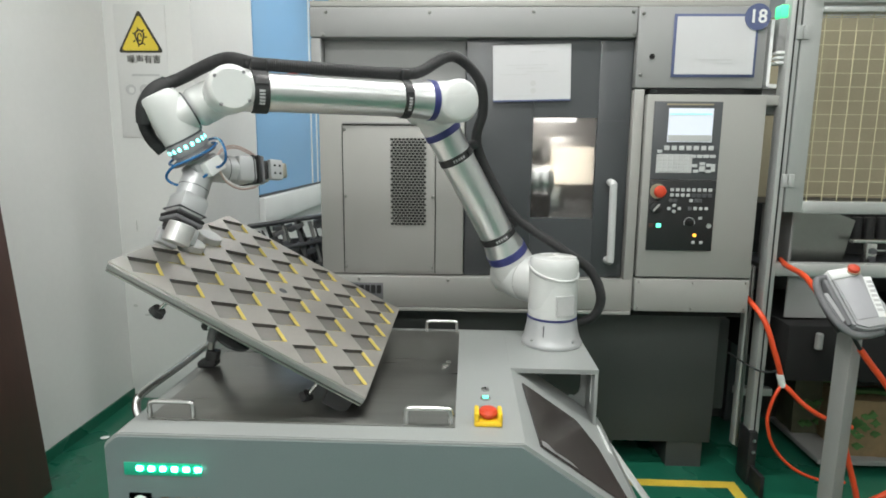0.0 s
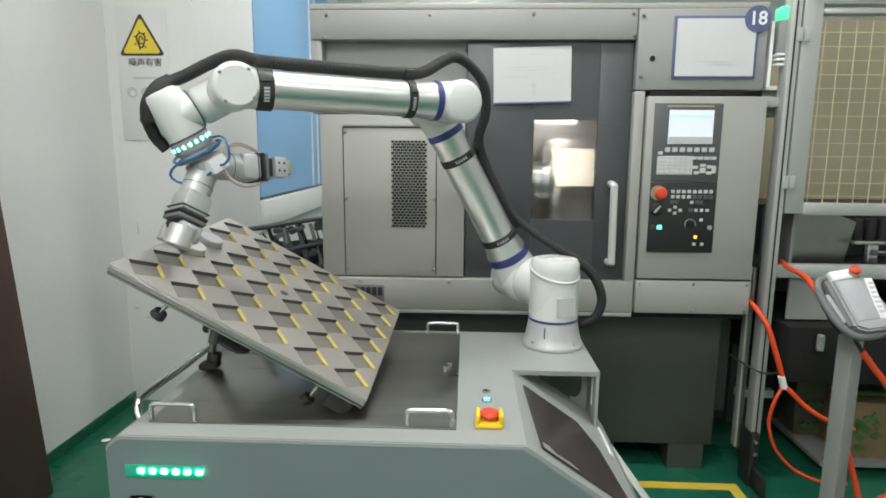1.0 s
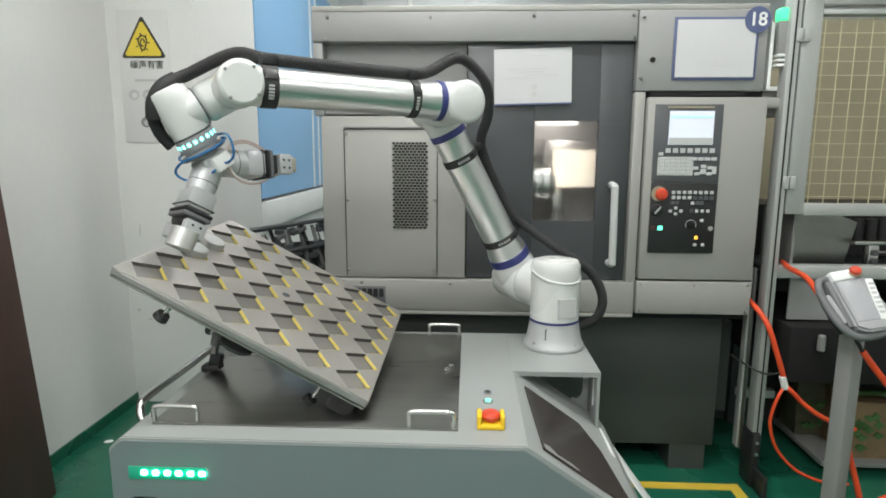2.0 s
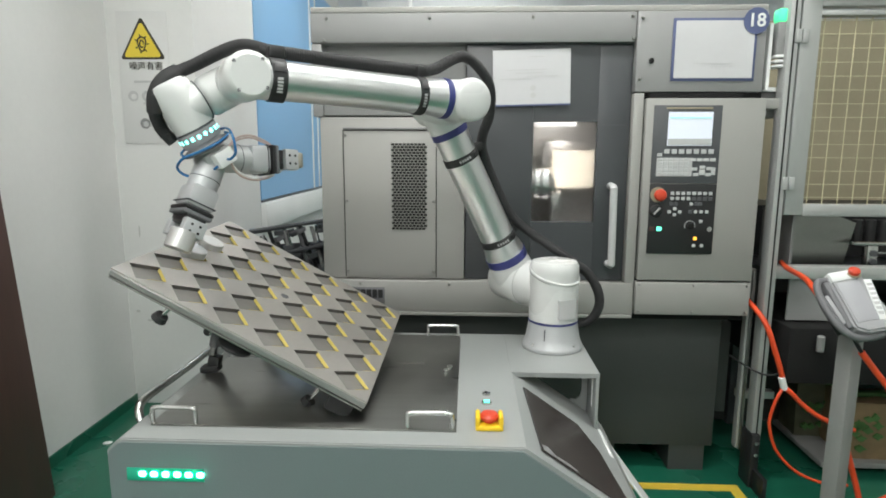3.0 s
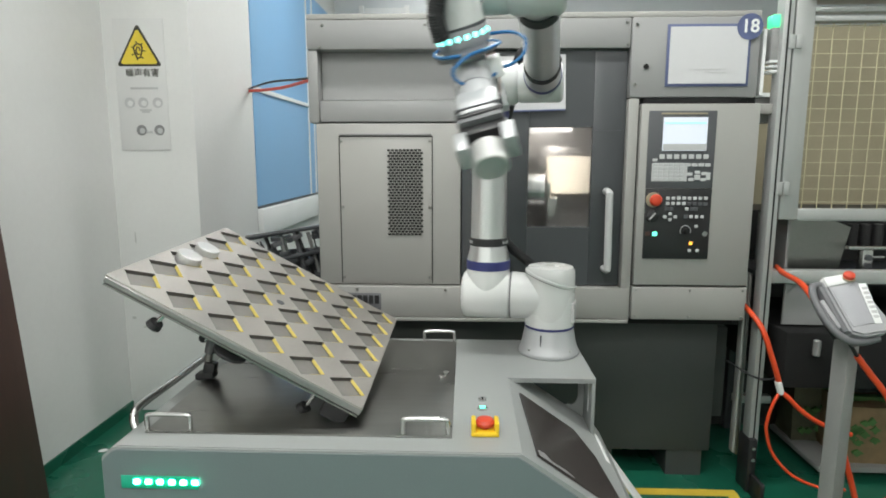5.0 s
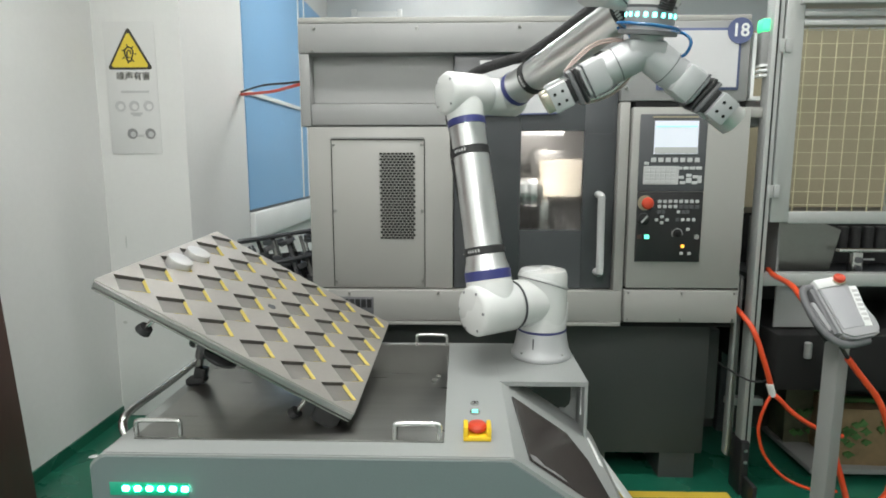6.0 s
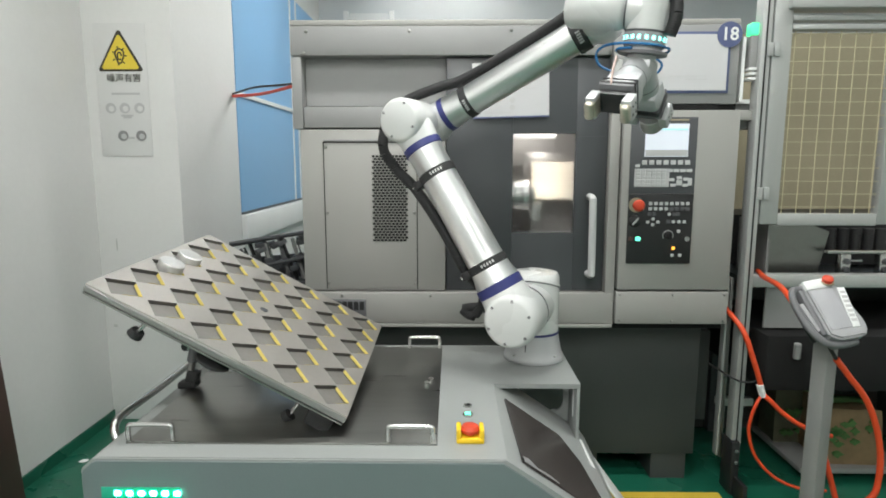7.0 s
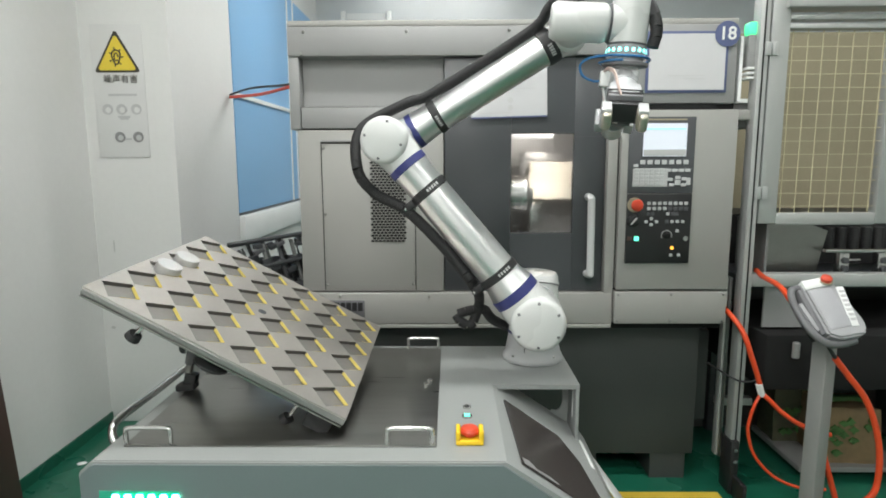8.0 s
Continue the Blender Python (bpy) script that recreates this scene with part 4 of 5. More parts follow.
    b1 = part("power_lamp", bm, M_CHROME, t)
    part("lens", B(0.139, 0.153, -0.942, -0.928, CZ + 0.0065, CZ + 0.0085), M_BTNG, b1)
    bm = bmesh.new()
    revolve(bm, [(0.011, 0), (0.011, 0.004), (0.007, 0.005)], pose(0.147, -0.878, CZ + 0.002), 20)
    b2 = part("key_switch", bm, M_CHROME, t)
    part("slot", B(0.145, 0.149, -0.884, -0.872, CZ + 0.0065, CZ + 0.0085), M_GAP, b2)
    for x in (CX0 + 0.08, 0.40):
        for y in (CY0 + 0.08, CY1 - 0.08):
            part("castor", rod(bmesh.new(), (x - 0.02, y, 0.06), (x + 0.02, y, 0.06), 0.06, bev=0.01), M_RUBBER, t)


cart()

# ---- the workpiece tray ----
TR = Matrix(((0.8763, 0.0, 0.4818, -0.429), (0.0165, 0.9994, -0.0330, -0.726), (-0.4815, 0.036, 0.8757, 0.957), (0, 0, 0, 1)))
NS, ND, PS, PD = 6, 6, 0.1105, 0.1130
WS, YN, YF, YC = 0.664, -0.336, 0.357, 0.0115


def tray():
    t = thing("part_tray", "machined aluminium tray of diamond pockets leaning on the cart", "tray", at=TR)
    hs, hd = PS / 2 * 0.885, PD / 2 * 0.960
    cs = [(i - (NS - 1) / 2) * PS for i in range(NS)]
    cd = [YC + (j - (ND - 1) / 2) * PD for j in range(ND)]
    th = 0.020
    bm = bmesh.new()
    # top sheet: a lattice of diamonds with the pockets left open
    cache = {}
    def V(x, y, z=0.0):
        k = (round(x, 5), round(y, 5), round(z, 5))
        if k not in cache:
            cache[k] = bm.verts.new((x, y, z))
        return cache[k]
    holes = []
    for x in cs:
        for y in cd:
            holes.append([(x - hs, y), (x, y - hd), (x + hs, y), (x, y + hd)])
    for x in cs:
        for y in cd:
            # four corner pieces of the cell round each pocket
            cell = PS / 2, PD / 2
            for sx in (-1, 1):
                for sy in (-1, 1):
                    bm.faces.new((V(x + sx * hs, y), V(x + sx * cell[0], y), V(x + sx * cell[0], y + sy * cell[1]), V(x, y + sy * cell[1]), V(x, y + sy * hd)))
    ex, y0, y1 = NS * PS / 2, YC - ND * PD / 2, YC + ND * PD / 2
    part("top_sheet", bm, M_TRAY, t, smooth=False)
    part("border", B(-WS / 2, -ex, YN, YF, -0.004, 0.0), M_TRAY, t)
    part("border", B(ex, WS / 2, YN, YF, -0.004, 0.0), M_TRAY, t)
    part("border", B(-ex, ex, YN, y0, -0.004, 0.0), M_TRAY, t)
    part("border", B(-ex, ex, y1, YF, -0.004, 0.0), M_TRAY, t)
    bm = bmesh.new()
    for a0, a1, b0, b1 in ((-WS / 2, WS / 2, YN, YN + 0.012), (-WS / 2, WS / 2, YF - 0.012, YF), (-WS / 2, -WS / 2 + 0.012, YN + 0.012, YF - 0.012), (WS / 2 - 0.012, WS / 2, YN + 0.012, YF - 0.012)):
        box(bm, a0, a1, b0, b1, -th, -0.0045, bev=0.002, seg=1)
    part("rim", bm, M_RIM, t)
    part("lower_lip", B(-WS / 2 + 0.003, WS / 2 - 0.003, YN - 0.003, YN + 0.010, -th - 0.005, -th - 0.0005, bev=0.001), M_STEEL, t)
    part("under_plate", B(-WS / 2 + 0.012, WS / 2 - 0.012, YN + 0.012, YF - 0.012, -th - 0.002, -th + 0.002), M_TRAY, t)
    # one pocket and its tape, shared by all
    bm = bmesh.new()
    dep = 0.0095
    top = [bm.verts.new(p) for p in ((-hs, 0, 0), (0, -hd, 0), (hs, 0, 0), (0, hd, 0))]
    q = 0.985
    bot = [bm.verts.new(p) for p in ((-hs * q, 0, -dep), (0, -hd * q, -dep), (hs * q, 0, -dep), (0, hd * q, -dep))]
    for i in range(4):
        j = (i + 1) % 4
        bm.faces.new((top[i], top[j], bot[j], bot[i]))
    bm.faces.new(bot)
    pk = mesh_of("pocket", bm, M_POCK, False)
    # Side walls take a darker steel that paints the shade inside each pocket.
    pk.materials.append(M_POCK_SHADE)
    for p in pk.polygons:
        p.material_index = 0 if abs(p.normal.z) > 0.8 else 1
    def strip(a, b, w, h0):
        sb = bmesh.new()
        a, b = Vector((*a, 0)), Vector((*b, 0))
        n = Vector((a.y - b.y, b.x - a.x, 0)).normalized() * w
        if n.dot(a + b) > 0:
            n = -n
        lo = Vector((0, 0, -0.006))
        v = [sb.verts.new(p + Vector((0, 0, h0))) for p in (a, b, b + n + lo, a + n + lo)]
        v2 = [sb.verts.new(p + Vector((0, 0, h0 - 0.0015))) for p in (a, b, b + n + lo, a + n + lo)]
        sb.faces.new(v), sb.faces.new(list(reversed(v2)))
        for i in range(4):
            j = (i + 1) % 4
            sb.faces.new((v[j], v[i], v2[i], v2[j]))
        return sb
    tp = mesh_of("tape", strip((hs * 0.97, hd * 0.03), (hs * 0.10, hd * 0.88), 0.0030, 0.0008), M_TAPE, False)
    tp2 = mesh_of("tape", strip((hs * 0.97, -hd * 0.02), (hs * 0.35, -hd * 0.64), 0.0016, 0.0008), M_TAPE, False)
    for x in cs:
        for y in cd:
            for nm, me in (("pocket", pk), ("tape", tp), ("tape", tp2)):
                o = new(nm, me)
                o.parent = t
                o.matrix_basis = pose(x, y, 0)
    part("centre_hole", rod(bmesh.new(), (0.0, 0.0, 0.0), (0, 0, 0.0012), 0.012), M_PANEL, t)
    # adjusting legs under the sheet
    for x, y, l in ((-0.176, -0.318, 0.036), (0.222, -0.25, 0.088)):
        lg = part("leg", rod(bmesh.new(), (x, y, -th), (x - 0.012, y, -th - l), 0.0055), M_CHROME, t)
        part("foot_pad", rod(bmesh.new(), (x - 0.016, y, -th - l - 0.014), (x - 0.012, y, -th - l), 0.019, 0.016), M_RUBBER, lg)
    st = part("front_stop", B(0.245, 0.312, -0.315, -0.235, -0.078, -th, bev=0.008), M_RUBBER, t)
    bm = bmesh.new()
    revolve(bm, [(0.03, 0), (0.042, 0.006), (0.042, 0.012), (0.015, 0.03)], pose(-0.010, -0.285, -0.064), 20)
    rod(bm, (-0.010, -0.285, -0.040), (-0.010, -0.285, -0.018), 0.012)
    part("rubber_disc", bm, M_RUBBER, t)


tray()
# prop that carries the high side of the tray
pr = thing("tray_prop", "dark steel hinged prop holding the tray up on the cart", "prop", at=pose(-0.635, -0.765, CZ + 0.006))
part("shoe", B(-0.030, 0.024, -0.020, 0.020, 0.0, 0.020, bev=0.006, m=pose(0, 0, 0.002, 0, -6, 0)), M_RUBBER, pr)
part("shoe_clamp", B(-0.016, 0.018, -0.016, 0.016, 0.014, 0.050, bev=0.006, m=pose(0, 0, 0.002, 0, 14, 0)), M_BLACK, pr)
part("strut", rod(bmesh.new(), (-0.004, 0, 0.02), (0.040, 0, 0.215), 0.0105, seg=16), M_STEEL, pr)
part("strut_sleeve", rod(bmesh.new(), (0.008, 0, 0.075), (0.019, 0, 0.122), 0.0145, bev=0.003, seg=16), M_PEND2, pr)
for x, z in ((0.006, 0.128), (0.040, 0.140), (0.020, 0.152)):
    part("knob", rod(bmesh.new(), (x, -0.034, z), (x, 0.018, z), 0.0125, bev=0.003), M_BLACK, pr)
part("wing_lever", B(-0.004, 0.004, -0.042, -0.034, -0.022, 0.022, bev=0.002, m=pose(0.028, 0, 0.140, 0, 35, 0)), M_CHROME, pr)
pr2 = copy_thing(pr, pose(-0.600, -0.45, CZ + 0.006))


# ---- the robot arm ----
BX, BY, D1, O1, L1, O2, L2, D4, D5 = 0.3739, -0.4711, 0.1842, 0.2013, 0.6725, 0.1627, 0.6074, 0.1572, 0.1447
LA, LB, LC, LD, LED, HUB, GP, GANG = 0.1014, 0.0928, 0.0693, 0.0696, 0.0751, 0.1392, 0.1692, 57.7
# seconds, and the angles of the six joints in degrees
JOINTS = [
    (0.0, 118.3, 58.3, 0.3, -28.6, 3.5, -29.4),
    (1.0, 118.6, 59.1, 1.1, -28.8, 3.9, -27.4),
    (1.7, 118.9, 59.7, 1.8, -29.0, 4.2, -25.8),
    (2.8, 119.9, 60.7, 2.6, -29.2, 4.4, -23.1),
    (3.3, 125.3, 62.5, 3.3, -29.6, 2.8, -11.7),
    (3.6, 130.6, 64.5, 4.2, -29.1, -0.1, -1.7),
    (3.8, 134.3, 66.2, 5.0, -28.6, -4.3, 5.8),
    (4.0, 139.7, 68.2, 5.6, -27.4, -7.5, 9.0),
    (4.2, 144.3, 72.0, 5.4, -22.2, -13.8, 10.7),
    (4.4, 150.5, 75.4, 6.9, -20.8, -13.6, 11.2),
    (4.7, 159.3, 83.8, 8.9, -18.5, -12.8, 6.4),
    (5.8, 208.0, 101.3, 19.3, -19.1, -8.4, -53.9),
    (6.0, 213.9, 104.5, 19.2, -11.4, -2.8, -53.3),
    (6.3, 223.1, 111.7, 19.9, -1.5, -2.6, -60.7),
    (6.6, 233.6, 115.6, 22.5, -2.9, -1.2, -64.2),
    (7.0, 247.3, 121.5, 27.1, -7.6, -2.0, -80.0),
    (7.4, 256.8, 126.5, 29.4, -5.5, -3.0, -85.0),
    (8.0, 265.2, 130.2, 31.1, -4.2, -2.0, -84.0),
]


def joints(t):
    """The joint angles at t, in radians, on a smooth curve through the table."""
    ts = [r[0] for r in JOINTS]
    i = max(0, min(len(ts) - 2, sum(1 for s in ts if s <= t) - 1))
    h = ts[i + 1] - ts[i]
    u = (t - ts[i]) / h
    out = []
    for k in range(1, 7):
        def slope(j):
            if j == 0 or j == len(ts) - 1:
                a, b = (0, 1) if j == 0 else (-2, -1)
                return (JOINTS[b][k] - JOINTS[a][k]) / (JOINTS[b][0] - JOINTS[a][0])
            s1 = (JOINTS[j][k] - JOINTS[j - 1][k]) / (ts[j] - ts[j - 1])
            s2 = (JOINTS[j + 1][k] - JOINTS[j][k]) / (ts[j + 1] - ts[j])
            w1, w2 = ts[j + 1] - ts[j], ts[j] - ts[j - 1]
            return (s1 * w1 + s2 * w2) / (w1 + w2)
        p0, p1, m0, m1 = JOINTS[i][k], JOINTS[i + 1][k], slope(i) * h, slope(i + 1) * h
        out.append(radians((2 * u ** 3 - 3 * u * u + 1) * p0 + (u ** 3 - 2 * u * u + u) * m0 + (3 * u * u - 2 * u ** 3) * p1 + (u ** 3 - u * u) * m1))
    return out


def frame_of(x, y, o):
    z = x.cross(y)
    return Matrix(((x.x, y.x, z.x, o.x), (x.y, y.y, z.y, o.y), (x.z, y.z, z.z, o.z), (0, 0, 0, 1)))


def arm_at(t):
    """The pose of each link at t, in the arm's own space (origin on the deck under the base)."""
    ph, t2, t3, t4, t5, t6 = joints(t)
    a, r, z = Vector((math.cos(ph), math.sin(ph), 0)), Vector((-math.sin(ph), math.cos(ph), 0)), Vector((0, 0, 1))
    s0 = Vector((0, 0, D1))
    s = s0 + O1 * a
    u = math.cos(t2) * r + math.sin(t2) * z
    e = s + L1 * u
    e2 = e - O2 * a
    v = math.cos(t3) * r + math.sin(t3) * z
    w = e2 + L2 * v
    b = math.cos(t4) * r + math.sin(t4) * z
    c5 = w + D4 * a
    c6 = c5 + D5 * b
    c = math.cos(t5) * -a.cross(b) + math.sin(t5) * a
    d = c.cross(b)
    g = math.cos(t6) * b + math.sin(t6) * d
    return {
        "shoulder": frame_of(a, r, s0), "upper_arm": frame_of(a, u, s), "forearm": frame_of(a, v, e2), "wrist": frame_of(a, b, c5),
        "wrist_end": frame_of(b, d, c6), "gripper": frame_of(g, c.cross(g), c6),
        "a": a, "r": r, "u": u, "v": v, "b": b, "c": c, "s0": s0, "s": s, "e": e, "e2": e2, "w": w, "c5": c5, "c6": c6, "g": g,
    }


def along_x(x0, x1, y, z, prof_r, bev=0.010):
    """A round joint housing along x with softened ends."""
    return [(prof_r * 0.80, x0 - 0.004), (prof_r - bev * 0.6, x0), (prof_r, x0 + bev), (prof_r, x1 - bev), (prof_r - bev * 0.6, x1), (prof_r * 0.80, x1 + 0.004)]


TO_X, TO_Y = pose(0, 0, 0, 0, 90, 0), pose(0, 0, 0, -90, 0, 0)


def strap(parent, y, r, w=0.026, hump=True):
    bm = bmesh.new()
    revolve(bm, [(r, y - w / 2), (r + 0.0035, y - w / 2 + 0.002), (r + 0.0035, y + w / 2 - 0.002), (r, y + w / 2)], TO_Y, 36)
    s = part("strap", bm, M_RUBBER, parent, "black woven strap")
    for k in range(5):
        for a0 in (91.5, 232.0):
            part("pale_mark", B(-0.0026, 0.0026, -w * 0.17, w * 0.17, r + 0.0036, r + 0.0043, m=pose(0, y, 0, 0, -a0 - k * 8.5, 0)), M_PRINT, s)
    part("strap_end", B(-0.013, 0.013, y - w * 0.36, y + w * 0.36, r + 0.003, r + 0.0065, bev=0.001, m=pose(0, 0, 0, 0, -62, 0)), M_BLACK, s)
    if hump:
        part("clip", B(-0.020, 0.020, y - w / 2, y + w / 2, r, r + 0.030, bev=0.006), M_BLACK, s)
        part("clip_screw", rod(bmesh.new(), (0.012, y, r + 0.028), (0.012, y, r + 0.034), 0.005, seg=10), M_CHROME, s)
    return s


def robot():
    t = thing("industrial_robot", "six axis robot arm, white joints and satin aluminium tubes", "robot", at=pose(BX, BY, CZ + 0.003))
    links = {}
    bm = bmesh.new()
    revolve(bm, [(0.096, 0), (0.0975, 0.003), (0.0975, 0.010), (0.0955, 0.015), (0.0905, 0.024), (0.0865, 0.040), (0.0825, 0.062), (0.0785, 0.086)], None, 56)
    bs = part("base", bm, M_SILVER, t, "silver painted flared base")
    for k in range(4):
        an = radians(40 + 90 * k)
        part("bolt", rod(bmesh.new(), (0.089 * math.cos(an), 0.089 * math.sin(an), 0.02), (0.089 * math.cos(an), 0.089 * math.sin(an), 0.026), 0.006, seg=10), M_CHROME, bs)
    part("seam", B(-0.0015, 0.0015, -0.0865, -0.080, 0.025, 0.075, m=pose(0, 0, 0, 0, 0, -25)), M_PANEL, bs)
    bm = bmesh.new()
    revolve(bm, [(0.0790, 0.0870), (0.0800, 0.088), (0.0800, 0.0915), (0.0790, 0.0925)], None, 56)
    part("base_band", bm, M_BAND, t)
    # shoulder: upright column and side stub (x is the joint axis)
    bm = bmesh.new()
    revolve(bm, [(0.0785, -0.0897), (0.0785, 0.066), (0.0775, 0.088), (0.071, 0.100), (0.050, 0.105), (0.0, 0.106)], None, 56, caps=False)
    revolve(bm, [(0.072, 0.03), (0.0775, O1 - 0.0785)], TO_X, 52)
    sh = part("shoulder", bm, M_ROBOT, t, "white shoulder joint")
    tilt = Matrix.Translation((0, 0, 0.060)) @ pose(0, 0, 0, 0, -19, 0) @ Matrix.Diagonal((1.058, 1, 1, 1))
    bm = bmesh.new()
    revolve(bm, [(0.0770, -0.0035), (0.0805, -0.0030), (0.0812, 0.0), (0.0806, 0.0045), (0.0770, 0.0060)], tilt, 56)
    part("lid_rim", bm, M_ROBOT, sh)
    # Grey ring marks the lid seam and paints the shadow under its rim.
    bm = bmesh.new()
    revolve(bm, [(0.0770, -0.0062), (0.0795, -0.0058), (0.0795, -0.0038), (0.0770, -0.0034)], tilt, 56)
    part("lid_seam_shade", bm, M_PEND2, sh)
    part("label_plate", B(-0.030, 0.030, -0.0815, -0.072, -0.074, -0.012, m=pose(0, 0, 0, 0, 0, 263)), M_PRINT, sh)
    bm = bmesh.new()
    revolve(bm, [(0.0755, O1 - 0.0785), (0.0772, O1 - 0.0780), (0.0772, O1 - 0.0760), (0.0755, O1 - 0.0755)], TO_X, 52)
    part("joint_seal", bm, M_PANEL, sh)
    links["shoulder"] = sh
    # upper arm (y runs along it)
    bm = bmesh.new()
    revolve(bm, along_x(-0.075, 0.078, 0, 0, 0.0785, 0.012), TO_X, 56)
    revolve(bm, [(0.074, 0.0), (0.0745, 0.05), (0.070, LA - 0.012)], TO_Y, 48)
    ua = part("upper_arm", bm, M_ROBOT, t, "white end joints joined by a satin tube")
    bm = bmesh.new()
    revolve(bm, along_x(-0.084, 0.066, 0, 0, 0.0660, 0.010), Matrix.Translation((0, L1, 0)) @ TO_X, 56)
    revolve(bm, [(0.058, L1 - LB + 0.010), (0.061, L1 - 0.04), (0.060, L1)], TO_Y, 48)
    part("elbow_housing", bm, M_ROBOT, ua, "white elbow joint housing")
    bm = bmesh.new()
    revolve(bm, [(0.070, LA + 0.010), (0.068, LA + 0.022), (0.062, LA + 0.045), (0.0585, LA + 0.068), (0.0575, LA + 0.10), (0.0545, L1 - LB - 0.07), (0.0545, L1 - LB - 0.04), (0.057, L1 - LB - 0.009)], TO_Y, 56)
    part("tube", bm, M_TUBE, ua, "satin aluminium tube")
    for y, r in ((LA, 0.0715), (L1 - LB, 0.0595)):
        bm = bmesh.new()
        w = 0.0135 if y == LA else 0.010
        revolve(bm, [(r - 0.002, y - w - 0.0015), (r, y - w), (r, y + w), (r - 0.002, y + w + 0.0015)], TO_Y, 48)
        part("band", bm, M_BAND, ua, "navy band")
    for k in range(6):
        an = radians(60 * k + 20)
        part("cap_screw", rod(bmesh.new(), (0.076, 0.060 * math.cos(an), 0.060 * math.sin(an)), (0.0825, 0.064 * math.cos(an), 0.064 * math.sin(an)), 0.0045, seg=8), M_PEND2, ua)
    for k in range(4):
        an = radians(90 * k + 35)
        part("cap_screw", rod(bmesh.new(), (0.064, L1 + 0.052 * math.cos(an), 0.052 * math.sin(an)), (0.0705, L1 + 0.052 * math.cos(an), 0.052 * math.sin(an)), 0.004, seg=8), M_PEND2, ua)
    strap(ua, LA + 0.075, 0.0585)
    strap(ua, L1 - LB - 0.092, 0.0548)
    links["upper_arm"] = ua
    # forearm
    bm = bmesh.new()
    revolve(bm, along_x(-0.058, O2 - 0.086, 0, 0, 0.0600, 0.010), TO_X, 56)
    revolve(bm, [(0.056, 0.0), (0.057, 0.03), (0.054, LC - 0.009)], TO_Y, 48)
    fa = part("forearm", bm, M_ROBOT, t, "white elbow with satin aluminium forearm tube")
    bm = bmesh.new()
    revolve(bm, [(0.0545, LC + 0.008), (0.053, LC + 0.02), (0.050, LC + 0.045), (0.0485, LC + 0.075), (0.0480, L2 - 0.10), (0.0495, L2 - 0.06), (0.050, L2 - 0.02)], TO_Y, 56)
    part("tube", bm, M_TUBE, fa, "satin aluminium tube")
    bm = bmesh.new()
    revolve(bm, along_x(-0.056, 0.058, 0, 0, 0.0565, 0.010), Matrix.Translation((0, L2, 0)) @ TO_X, 56)
    w4 = part("wrist_housing", bm, M_ROBOT, fa, "white wrist joint housing")
    for k in range(4):
        an = radians(90 * k + 35)
        part("cap_screw", rod(bmesh.new(), (-0.060, L2 + 0.046 * math.cos(an), 0.046 * math.sin(an)), (-0.054, L2 + 0.046 * math.cos(an), 0.046 * math.sin(an)), 0.0045, seg=8), M_PEND2, w4)
    bm = bmesh.new()
    revolve(bm, [(0.054, LC - 0.0105), (0.056, LC - 0.009), (0.056, LC + 0.008), (0.054, LC + 0.0095)], TO_Y, 48)
    part("band", bm, M_BAND, fa, "navy band")
    strap(fa, L2 - LD, 0.0497, 0.040)
    strap(fa, LC + 0.080, 0.0488)
    links["forearm"] = fa
    # wrist: stub along x, housing along y
    bm = bmesh.new()
    revolve(bm, [(0.051, -(D4 - 0.0605)), (0.0525, -0.05), (0.052, 0.0)], TO_X, 48)
    revolve(bm, along_x(-0.062, D5 - 0.060, 0, 0, 0.0520, 0.010), TO_Y, 52)
    wr = part("wrist", bm, M_ROBOT, t, "white wrist elbow joint")
    bm = bmesh.new()
    revolve(bm, [(0.0500, D5 - 0.0555), (0.0520, D5 - 0.0545), (0.0520, D5 - 0.0525), (0.0500, D5 - 0.0515)], TO_Y, 48)
    part("joint_seal", bm, M_PANEL, wr)
    links["wrist"] = wr
    # last joint: stub back along -x, body along z
    bm = bmesh.new()
    revolve(bm, [(0.0495, -0.052), (0.0495, -0.03), (0.048, 0.0)], TO_X, 48)
    revolve(bm, [(0.036, -0.076), (0.044, -0.073), (0.0485, -0.064), (0.0500, -0.04), (0.0505, 0.05)], None, 52)
    we = part("wrist_end", bm, M_ROBOT, t, "white last joint with lit ring")
    bm = bmesh.new()
    revolve(bm, [(0.0515, 0.0505), (0.0522, 0.053), (0.0515, 0.0555)], None, 48)
    part("joint_seal", bm, M_PANEL, we)
    bm = bmesh.new()
    revolve(bm, [(0.0515, 0.056), (0.0520, 0.060), (0.0520, 0.086), (0.050, 0.090)], None, 48)
    ring = part("light_ring", bm, M_PEND, we, "pale ring with cyan lamps")
    for k in range(18):
        an = 2 * math.pi * k / 18
        part("lamp", B(0.0505, 0.0532, -0.0042, 0.0042, 0.065, 0.075, bev=0.0018, seg=1, m=pose(0, 0, 0, 0, 0, math.degrees(an))), M_LEDC, ring)
    bm = bmesh.new()
    sweep(bm, spline([(-0.040, -0.006, -0.081), (0.0, -0.008, -0.078), (0.036, -0.004, -0.056), (0.058, 0.004, -0.022)], 6), 0.0225, 14)
    part("conduit_sleeve", bm, M_RUBBER, we, "thick black sleeve round the conduit")
    links["wrist_end"] = we
    links["gripper"] = gripper(t)
    return t, links


